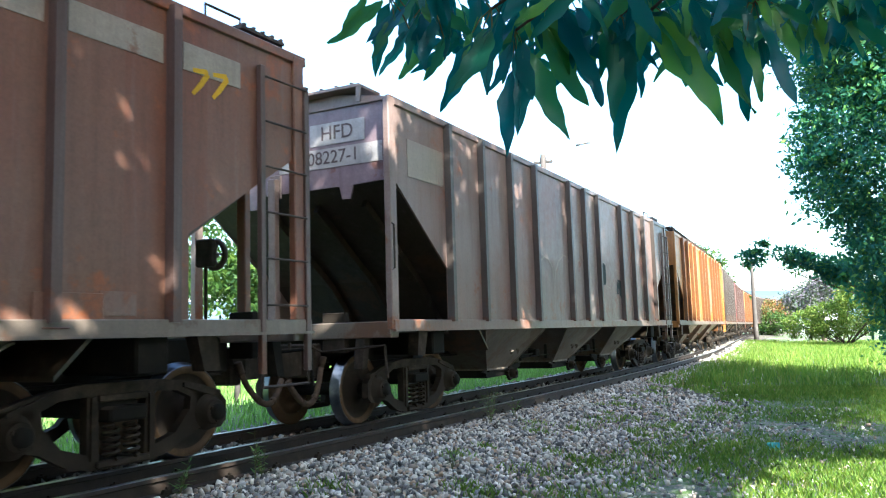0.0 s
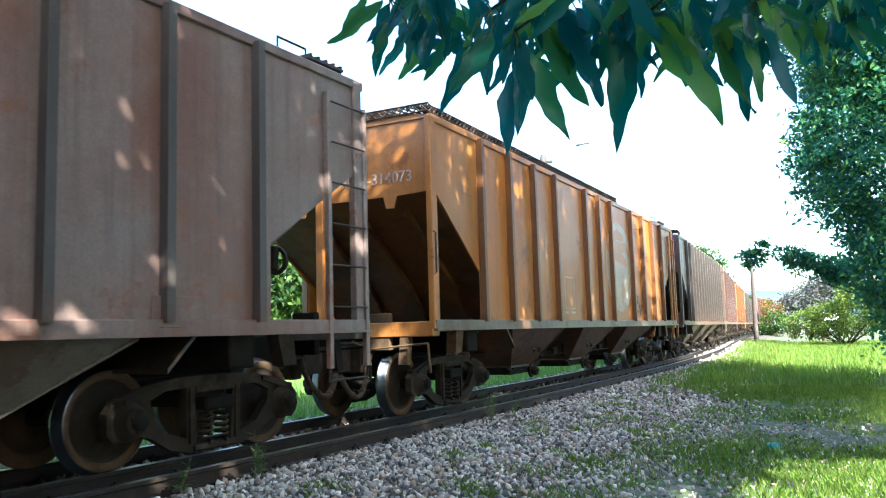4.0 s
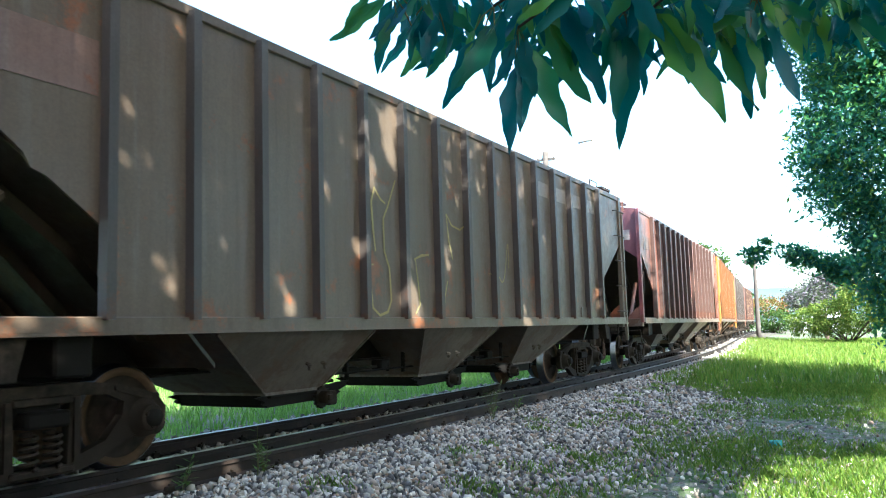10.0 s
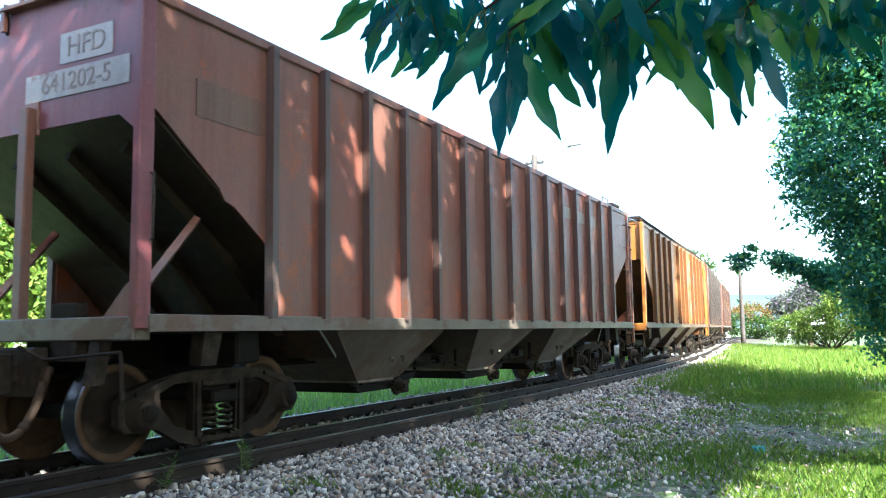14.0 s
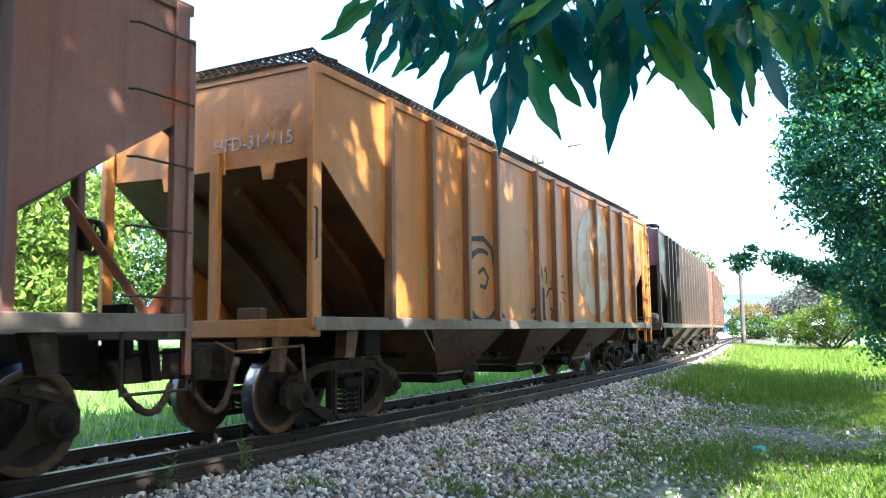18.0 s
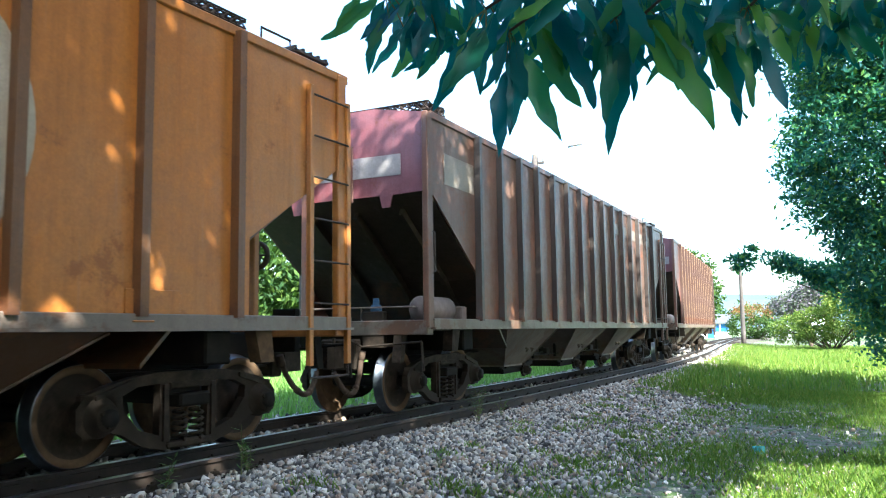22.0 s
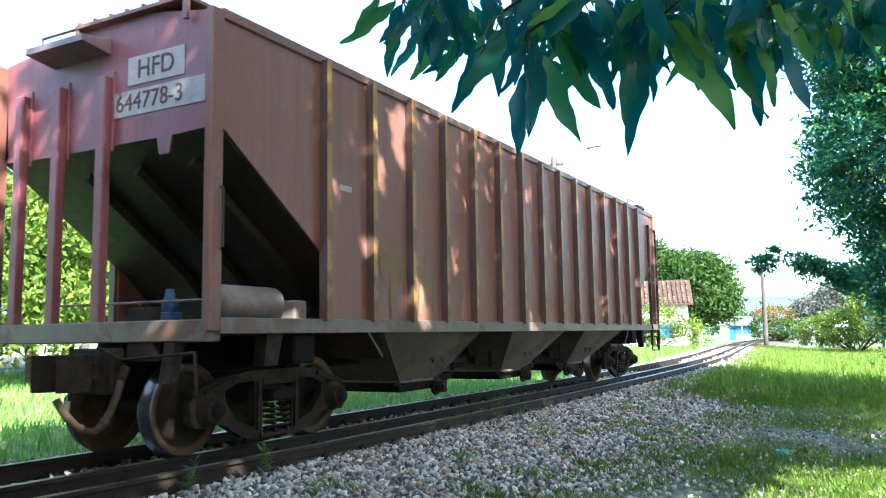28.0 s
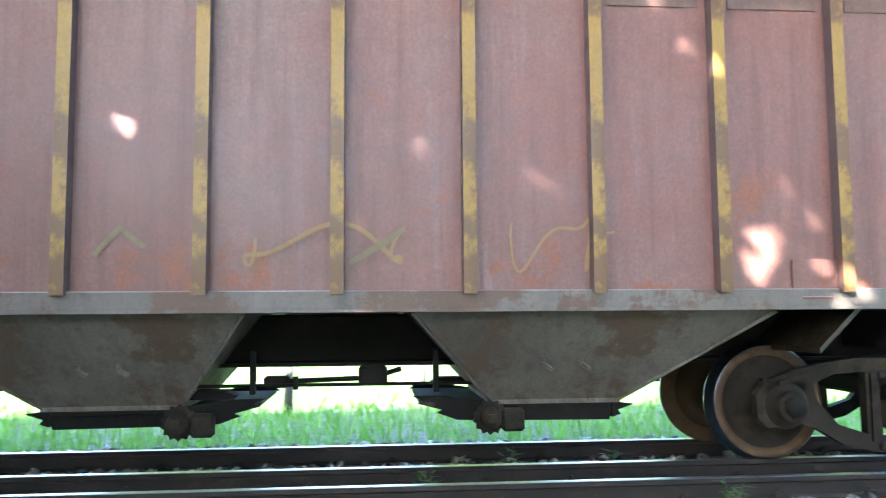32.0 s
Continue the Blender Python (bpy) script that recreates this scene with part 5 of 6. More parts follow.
# twigs of the near branch: where each whorl hangs, then its leaves as (aside, up, turn, length, width)
WHORLS = [
    ((5.22, 1.70, 1.94), [(-0.06, 0.00, -134, 0.13, 1.00), (-0.02, -0.01, -134, 0.18, 1.10), (-0.00, -0.02, -115, 0.19, 1.10), (0.04, -0.03, -130, 0.14, 1.30), (0.01, -0.05, -110, 0.13, 1.10), (0.05, -0.09, -127, 0.10, 1.00)]),
    ((5.29, 1.80, 1.94), [(-0.05, -0.04, -100, 0.13, 1.00), (-0.03, -0.03, -87, 0.16, 1.10), (0.02, -0.02, -107, 0.15, 1.00), (0.03, -0.10, -109, 0.12, 1.10), (0.01, 0.01, -70, 0.12, 1.00), (0.04, -0.01, -97, 0.08, 1.20)]),
    ((5.49, 1.75, 1.86), [(-0.03, -0.08, -132, 0.20, 1.25), (-0.00, -0.05, -115, 0.20, 1.50), (0.02, -0.01, -114, 0.20, 1.40), (-0.03, 0.03, -107, 0.12, 1.40), (-0.05, -0.06, -116, 0.08, 1.00)]),
    ((5.50, 1.87, 1.84), [(-0.01, -0.10, -99, 0.24, 1.10), (-0.01, -0.03, -103, 0.14, 1.20), (0.00, -0.06, -81, 0.23, 1.10), (0.02, -0.05, -66, 0.27, 1.25), (0.01, -0.03, -84, 0.17, 1.50)]),
    ((5.52, 1.98, 1.92), [(-0.01, -0.02, -56, 0.28, 1.35), (0.02, 0.01, -67, 0.19, 1.30), (0.06, 0.01, -73, 0.30, 1.10), (0.08, 0.01, -72, 0.16, 1.40)]),
    ((5.73, 2.05, 1.89), [(-0.02, -0.04, -92, 0.25, 1.15), (0.01, -0.04, -87, 0.33, 0.85), (0.04, -0.05, -74, 0.12, 1.00), (-0.02, -0.01, -107, 0.17, 1.30), (0.02, 0.01, -96, 0.20, 1.30)]),
    ((5.81, 2.04, 1.88), [(-0.00, -0.02, -58, 0.34, 1.35), (0.03, -0.00, -73, 0.20, 1.40), (0.06, -0.03, -66, 0.21, 1.20), (0.01, -0.00, -80, 0.15, 1.50)]),
    ((5.94, 2.22, 1.91), [(-0.01, -0.05, -82, 0.26, 1.00), (-0.01, -0.02, -109, 0.16, 1.20), (0.02, -0.02, -79, 0.18, 1.10), (0.04, -0.06, -77, 0.25, 1.10), (0.01, -0.00, -95, 0.14, 1.30)]),
    ((6.05, 2.17, 1.89), [(-0.03, -0.10, -75, 0.17, 1.00), (0.01, -0.04, -74, 0.25, 1.20), (0.04, -0.02, -56, 0.16, 1.20), (0.05, -0.00, -34, 0.13, 1.30), (-0.02, -0.01, -92, 0.13, 1.30)]),
    ((6.19, 2.42, 1.96), [(-0.02, -0.02, -70, 0.17, 1.30), (0.02, -0.00, -50, 0.19, 1.30), (-0.03, -0.03, -80, 0.16, 1.30), (0.08, -0.00, -67, 0.19, 1.30)]),
]


# where the sun comes through the crown: along the wagons' side, height, radius
FLECKS = [
    [(7.69, 3.63, 0.10), (7.69, 3.46, 0.13), (7.71, 3.27, 0.11), (7.76, 3.75, 0.08), (8.12, 1.64, 0.14), (8.14, 1.44, 0.17), (8.20, 1.28, 0.12), (7.78, 1.46, 0.06), (8.46, 1.42, 0.05), (4.05, 2.85, 0.06), (4.14, 2.83, 0.05), (3.98, 2.52, 0.05), (5.76, 1.78, 0.06),
     (5.80, 1.58, 0.08), (5.86, 1.43, 0.08), (3.51, 1.90, 0.05), (3.47, 1.76, 0.05), (3.81, 1.74, 0.05), (3.78, 1.52, 0.03), (3.96, 1.57, 0.04), (4.44, 1.55, 0.05), (4.38, 1.44, 0.03), (3.55, 1.24, 0.05), (3.67, 1.34, 0.05), (3.70, 1.23, 0.05), (3.27, 1.25, 0.06)],
    [(7.03, 2.09, 0.10), (7.19, 3.05, 0.07), (7.37, 3.02, 0.07), (7.14, 3.40, 0.06), (7.29, 2.87, 0.07), (7.03, 2.90, 0.06), (6.85, 2.63, 0.06), (6.41, 2.67, 0.07), (6.02, 3.46, 0.05), (6.28, 3.67, 0.06), (9.10, 2.25, 0.07), (9.07, 2.04, 0.08), (9.54, 1.63, 0.05), (10.2, 1.58, 0.06),
     (9.71, 1.86, 0.06), (5.44, 3.51, 0.03), (5.55, 3.52, 0.03), (5.33, 3.61, 0.03), (5.05, 3.77, 0.02), (4.30, 3.66, 0.03), (3.92, 3.41, 0.03), (12.5, 2.67, 0.08), (10.9, 1.77, 0.06), (6.55, 2.18, 0.05), (10.3, 2.29, 0.07), (11.8, 1.46, 0.08), (8.54, 2.13, 0.05), (7.90, 1.88, 0.05)],
    [(0.35, 2.81, 0.05), (0.47, 2.86, 0.04), (0.84, 2.52, 0.06), (0.91, 2.56, 0.04), (0.25, 2.32, 0.05), (0.30, 2.20, 0.06), (0.40, 2.11, 0.04), (1.09, 2.00, 0.06), (1.13, 2.15, 0.04), (0.94, 1.74, 0.05), (2.53, 1.59, 0.09), (2.51, 1.44, 0.08), (2.79, 2.06, 0.06), (2.78, 1.79, 0.05),
     (2.90, 1.77, 0.05), (3.07, 1.85, 0.05), (2.76, 1.45, 0.05), (2.91, 1.40, 0.06), (3.08, 1.19, 0.07), (3.18, 1.21, 0.04), (-1.61, 2.37, 0.05), (-1.53, 2.31, 0.06), (-1.73, 2.24, 0.05), (-1.62, 2.21, 0.05), (-0.73, 1.92, 0.03), (-1.51, 1.97, 0.04), (2.03, 3.04, 0.06), (2.05, 2.88, 0.05), (2.29, 2.72, 0.06), (3.43, 1.81, 0.05)]]


def shade_tree():
    rng, rg = random.Random(3), np.random.default_rng(3)
    t = thing("shade_tree", pose(10.6, -4.2, -0.45), "large tree with long glossy dark green leaves, branch overhanging", "tree")
    o = Vector((10.6, -4.2, -0.45))
    bm = bmesh.new()
    limb(bm, (0, 0, 0), (0.2, 0.3, 3.6), 0.42, 0.30, 0.08, rng)
    for q in ((11.0, -8, 8.5), (11.0, 0.5, 8.5), (11.5, 6, 8.8), (12, 13, 9.0), (9.0, -2.0, 6.0)):
        limb(bm, (0.2, 0.3, 3.4), Vector(q) - o, 0.20, 0.05, 0.35, rng)
    part("trunk", bm, BARK, t)
    bm = bmesh.new()
    limb(bm, Vector((9.0, -2.0, 6.0)) - o, Vector((7.4, 0.9, 3.2)) - o, 0.05, 0.03, 0.10, rng)
    hub = Vector((6.9, 1.75, 2.45))
    limb(bm, Vector((7.4, 0.9, 3.2)) - o, hub - o, 0.03, 0.014, 0.03, rng)
    for c, _ in WHORLS:
        limb(bm, hub - o, Vector(c) - o, 0.009, 0.004, 0.03, rng, 4)
    part("branch", bm, BARK, t)
    right = Vector((math.cos(radians(29.5)), math.sin(radians(29.5)), 0))
    ahead = Vector((-right.y, right.x, 0))
    for wi, (c, leaves) in enumerate(WHORLS):
        for li, (aside, up, ang, ln, wide) in enumerate(leaves):
            d = right * math.cos(radians(ang)) + Vector((0, 0, 1)) * math.sin(radians(ang)) + ahead * rng.uniform(-0.25, 0.25)
            d.normalize()
            side = d.cross(ahead + right * rng.uniform(-0.45, 0.45)).normalized()
            m = Matrix((d, side, d.cross(side))).transposed().to_4x4()
            base = Vector(c) - o + right * aside + Vector((0, 0, up))
            m.translation = base
            lf = part("leaf", leaf_blade(ln, rng.uniform(-0.04, 0.12), wi * 10 + li, 0.88 * wide), BIG_LEAF, t)
            lf.matrix_basis = m
            bm = bmesh.new()
            add_tube(bm, [Vector(c) - o, (Vector(c) - o).lerp(base, 0.6) + Vector((0, 0, 0.01)), base], 0.0022, 4)
            part("leaf_stalk", bm, STALK, t)
    # the thick of the branch above, its leaves in layers behind one another
    for k in range(360):
        u = rng.uniform(-0.56, 1.16)
        c = Vector((5.86, 1.94, 1.90)) + right * (u - 0.10) + Vector((0, 0, rng.uniform(-0.04, 0.26))) + ahead * rng.uniform(0.0, 0.55)
        deep = 0.10 + 0.05 * math.sin(5 * u + 1) + 0.03 * math.sin(13 * u)
        ang = -90 + rng.gauss(0, 38)
        ln = rng.uniform(0.11, 0.20)
        low = c.z + ln * math.sin(radians(ang))
        if low < 1.90 - deep:
            c.z += 1.90 - deep - low
        d = right * math.cos(radians(ang)) + Vector((0, 0, 1)) * math.sin(radians(ang)) + ahead * rng.uniform(-0.5, 0.5)
        d.normalize()
        side = d.cross(ahead + right * rng.uniform(-0.8, 0.8)).normalized()
        m = Matrix((d, side, d.cross(side))).transposed().to_4x4()
        m.translation = c - o
        lf = part("leaf", leaf_blade(ln, rng.uniform(-0.05, 0.2), 200 + k, rng.uniform(0.75, 1.2)), BIG_LEAF, t)
        lf.matrix_basis = m
    blobs = [(11.2 + rng.uniform(-0.8, 0.8), -13 + 3.1 * k, 8.9 + rng.uniform(-0.7, 0.7), 3.6, 2.9, 3.6) for k in range(10)]
    v = leaf_cloud(rg, blobs, 120000, 0.30, 1.3, 0.5, 14)
    v = v.reshape(-1, 4, 3)
    keep = (v[:, :, 0].min(1) > 6.9) & (v[:, :, 2].min(1) > 3.6)
    keep &= (v[:, :, 1].max(1) < 14.0) | (v[:, :, 2].max(1) < 8.0)
    # gaps in the crown through which the sun reaches the wagons
    mid, ray = v.mean(1), np.array(SUN_FROM)
    gaps = [(1.33, y, z, r) for group in FLECKS for y, z, r in group]
    for y, z, r in FLECKS[0] + FLECKS[1]:
        for _ in range(2 if y > 6.2 else 1):
            gaps.append((1.33, y + rg.normal() * 0.14, z + rg.normal() * 0.16, rg.uniform(0.015, 0.04)))
    for _ in range(14):
        gy, gz = rg.uniform(9.5, 20), rg.uniform(1.0, 3.7)
        for _ in range(5):
            gaps.append((1.33, gy + rg.normal() * 0.16, gz + rg.normal() * 0.25, rg.uniform(0.03, 0.08)))
    for y in (4.5, 5.26, 12.2, 12.5, 15.6):
        gaps.append((1.13, y, -0.02, 0.09))
    for _ in range(8):
        gaps.append((rg.uniform(0.4, 1.2), rg.uniform(2, 14), -0.02, rg.uniform(0.04, 0.09)))
    for _ in range(40):
        gx, gy = rg.uniform(5.0, 7.2), rg.uniform(6.6, 9.2)
        if gx > 4.6 + 0.22 * (gy - 6.6):
            gaps.append((gx, gy, -0.4, rg.uniform(0.16, 0.40)))
    for gx, gy, gz, gr in gaps:
        w = mid - np.array((gx, gy, gz))
        along = w @ ray
        keep &= np.linalg.norm(w - along[:, None] * ray, axis=1) > gr
        for k in (0, 2):
            w = v[:, k] - np.array((gx, gy, gz))
            keep &= np.linalg.norm(w - (w @ ray)[:, None] * ray, axis=1) > gr * 0.9
    v = v[keep].reshape(-1, 3) - np.array(o)
    ob = new("crown", quads_mesh("crown", v, CANOPY))
    ob.parent = t


shade_tree()
# unseen shrubs, added beside and behind the camera to darken the wagon sides
for k in range(11):
    x, y = (12.5 + 0.8 * (k % 2), -9 + 4.6 * k) if k < 6 else (4.2 + 2.2 * (k - 6), -8.5 - 0.9 * (k % 2))
    tree("light_block_bush", "dense dark green shrub added out of view to block low skylight", x, y, 0, 0.05, [(x, y, 1.6, 1.7, 2.6, 2.0), (x + 0.6, y + 1, 3.4, 1.6, 2.4, 1.5)], 5000, 0.30, CANOPY, 80 + k, 0.7, 0.3, "hedge")

# three more unseen trees, added to cut skylight on the nearest bogies
for k in range(3):
    x, y = 4.6 - 0.3 * k, -6.5 - 4.2 * k
    tree("light_block_tree", "tall dense green tree added out of view to block skylight", x + 0.6, y, 1.6, 0.14, [(x + 0.6, y, 3.0, 1.5, 2.4, 2.6), (x + 1.0, y, 6.0, 1.9, 2.4, 2.4)], 7000, 0.30, CANOPY, 95 + k, 0.7, 0.3)

# ---- trees and bushes ----
tree("feathery_tree", "tall tree with fine blue-green foliage beside the track", 7.6, 21.0, 3.2, 0.24,
     [(6.5, 20, 4.9, 2.1, 1.9, 2.4), (6.5, 20, 8.0, 2.3, 2.0, 2.4), (6.7, 20, 2.4, 1.3, 1.5, 1.5), (7.0, 20, 1.0, 1.1, 1.2, 1.0), (6.8, 20.5, 10.6, 2.3, 2.0, 1.8), (8.6, 21, 5.5, 2.0, 2.0, 4.0)],
     170000, 0.14, SMALL_LEAF, 11, 0.42, 0.2)
tree("leaning_sapling", "thin leafy branch reaching out over the old post", 6.9, 24.0, 1.8, 0.05,
     [(4.1, 23.2, 2.75, 0.50, 0.4, 0.24), (3.35, 23.0, 3.05, 0.42, 0.3, 0.20), (2.9, 23.0, 2.85, 0.30, 0.3, 0.2), (5.0, 23.5, 2.4, 0.5, 0.5, 0.35)], 3200, 0.15, SMALL_LEAF, 12, 0.25, 0.2)
tree("lilac_tree", "tree covered in pale lilac blossom", 1.9, 58, 1.9, 0.14, [(0.9, 57.5, 2.5, 1.3, 1.2, 0.8), (2.2, 58, 3.2, 1.4, 1.2, 0.9), (3.2, 58, 3.8, 1.1, 1.0, 0.6)], 11000, 0.20, LILAC_LEAF, 13, 0.6)
tree("yellow_green_bush", "yellow-green bush at the edge of the grass", 3.3, 54, 0, 0.04, [(1.1, 55, 0.9, 1.2, 1.2, 1.0), (2.6, 54, 1.2, 1.5, 1.3, 1.2), (4.3, 53, 1.8, 1.6, 1.3, 1.6), (6.2, 50, 2.0, 1.8, 1.5, 1.8)], 26000, 0.16, BUSH_LEAF, 14, 0.4, 0.2, "bush")
tree("red_topped_bush", "round bush with red blossom on top", -6.6, 96, 0, 0.06, [(-6.6, 96, 2.6, 2.6, 2.2, 1.2)], 2600, 0.28, RED_LEAF, 15, 0.7, 0.2, "bush")
tree("round_bush", "dense dark green bush by the line", -6.2, 94, 0, 0.06, [(-6.4, 93.5, 1.3, 2.7, 2.0, 1.4), (-4.0, 92, 0.9, 1.8, 1.5, 0.9)], 3600, 0.28, SUNNY_LEAF, 16, 0.7, 0.2, "bush")
tree("round_tree", "broad round green tree behind the house", -20.5, 80, 3.0, 0.3, [(-21, 80, 7.0, 5.5, 5, 4.2), (-17, 80, 6.6, 4.0, 4, 3.8), (-24, 82, 6.0, 4, 4, 3.5)], 42000, 0.42, SUNNY_LEAF, 17, 1.0)
tree("round_tree", "green tree beside the house with ragged outline", -11.0, 76, 2.6, 0.25, [(-10.6, 76, 5.0, 3.4, 3.2, 3.4), (-8.6, 76, 4.0, 1.8, 1.8, 2.2), (-11.4, 77, 7.0, 2.6, 2.6, 1.6)], 26000, 0.40, SUNNY_LEAF, 18, 0.9)
tree("round_tree", "green tree near the tiled roof", -28, 74, 2.6, 0.25, [(-28, 74, 6.0, 4.4, 4, 3.4), (-31, 72, 5.0, 3, 3, 3)], 22000, 0.40, SUNNY_LEAF, 19, 1.0)
tree("pale_bush", "pale green bush before the white wall", -9.6, 58, 0, 0.05, [(-9.6, 58, 1.5, 2.3, 1.4, 1.6), (-7.6, 59, 1.0, 1.6, 1.2, 1.1)], 5200, 0.22, BUSH_LEAF, 20, 0.6, 0.3, "bush")
tree("garden_bush", "bright green bush under the eaves", -13.0, 58.5, 0, 0.05, [(-13.0, 58.5, 1.1, 1.5, 1.2, 1.2), (-15.0, 58, 0.8, 1.2, 1.0, 0.9)], 3200, 0.24, SUNNY_LEAF, 21, 0.5, 0.1, "bush")
tree("slender_tree", "slender young tree with loose green leaves", -8.3, 39.5, 2.0, 0.06, [(-8.4, 39.5, 2.3, 1.0, 0.9, 1.1), (-7.7, 39.3, 1.0, 0.9, 0.8, 0.9), (-8.9, 40, 0.9, 0.8, 0.8, 0.8)], 6500, 0.17, BUSH_LEAF, 22, 0.4)
tree("bare_tree", "pale grey tree with thin foliage", -18.5, 55.7, 3.0, 0.24, [(-18.8, 55.7, 6.5, 2.6, 2.6, 2.8), (-17, 54.7, 5.0, 2.0, 2.2, 2.2)], 5200, 0.16, BARE_LEAF, 23, 0.8)
tree("mango_tree", "dense round sunlit green tree on the far rise", -17.6, 40.0, 2.2, 0.30, [(-17.6, 40.0, 6.0, 3.6, 3.4, 3.2), (-15.0, 39.2, 4.6, 2.3, 2.3, 2.4), (-20.4, 40.5, 5.2, 3.0, 2.8, 3.0), (-17.2, 39.6, 8.2, 2.6, 2.5, 1.6)], 70000, 0.32, SUNNY_LEAF, 24, 0.8)
for k, (x, y, h) in enumerate(((-21, 19, 8.5), (-19, 11.5, 7.0), (-25, 27, 9.5), (-22, 4, 7.5), (-27, 14, 10.5), (-24, -6, 8.0), (-14.5, 24, 6.0), (-17, 15, 7.5))):
    g = ground_z(x, y)
    tree("garden_tree", "sunlit yellow-green tree across the meadow", x, y, h * 0.3, 0.16, [(x, y, g + h * 0.62, h * 0.45, h * 0.42, h * 0.36), (x + 1.2, y - 0.8, g + h * 0.4, h * 0.32, h * 0.3, h * 0.28)], 13000, 0.28, BUSH_LEAF if k % 2 else SUNNY_LEAF, 30 + k, 0.7)
for k in range(9):
    x, y = -150 + 34 * k + random.uniform(-8, 8), 190 + random.uniform(-20, 60)
    if -30 < x < 10:
        y += 60
    tree("distant_tree", "distant dark green tree on the skyline", x, y, 2.0, 0.3, [(x, y, 4.5, 7, 5, 4.2), (x + 6, y + 2, 3.6, 6, 5, 3.4)], 2600, 0.8, SUNNY_LEAF, 50 + k, 1.8)

# ---- poles, houses, far things ----
def utility_pole(x, y, h, r, label, lamp=False, arm=True, lean=0.0):
    z = ground_z(x, y) - 0.1
    t = thing("utility_pole", pose(x, y, z, 0, lean, 0), label, "utility pole")
    bm = bmesh.new()
    add_tube(bm, [(0, 0, h * k / 6) for k in range(7)], r, 10, True, r * 0.62)
    part("pole", bm, POLE_WOOD, t)
    if arm:
        bm = box(-0.45, 0.45, -0.05, 0.05, h - 0.42, h - 0.32, 0.01)
        part("crossarm", bm, POLE_WOOD, t)
        for q in (-0.38, -0.12, 0.16, 0.40):
            bm = add_lathe(bmesh.new(), [(0, 0.0), (0, 0.05), (0.05, 0.055), (0.07, 0.035), (0.12, 0.05), (0.17, 0.03), (0.17, 0)], 10)
            for v in bm.verts:
                v.co = Vector((q + v.co.y, v.co.z, h - 0.32 + v.co.x))
            part("insulator", bm, LAMP_GREY, t)
    if lamp:
        d = Vector((0.86, 0.50, 0)) * 1.85
        bm = bmesh.new()
        add_tube(bm, [Vector((0, 0, h - 0.7)), d * 0.35 + Vector((0, 0, h - 0.15)), d * 0.85 + Vector((0, 0, h + 0.42))], 0.014, 6)
        part("lamp_arm", bm, LAMP_GREY, t)
        bm = bmesh.new()
        add_tube(bm, [d * 0.82 + Vector((0, 0, h + 0.40)), d * 0.95 + Vector((0, 0, h + 0.50)), d * 1.15 + Vector((0, 0, h + 0.58))], 0.05, 8, True, 0.09)
        part("lamp_head", bm, LAMP_GREY, t)


utility_pole(-7.45, 33.4, 9.5, 0.21, "tall weathered utility pole with street lamp", True, True, 1.5)
utility_pole(-12.6, 83, 9.8, 0.17, "slim weathered utility pole", False, True)
utility_pole(-20.5, 140, 9.5, 0.18, "slim grey distant utility pole", False, True)
utility_pole(-17.5, 128, 8.0, 0.18, "slim grey distant utility pole", False, True)
utility_pole(-3.9, 69, 6.6, 0.20, "old pale timber post with a small crosspiece at its head", False, False)
cap = bpy.data.objects["utility_pole.004"]
part("crosspiece", box(-0.75, 0.12, -0.12, 0.12, 6.15, 6.55, 0.02), POLE_WOOD, cap)


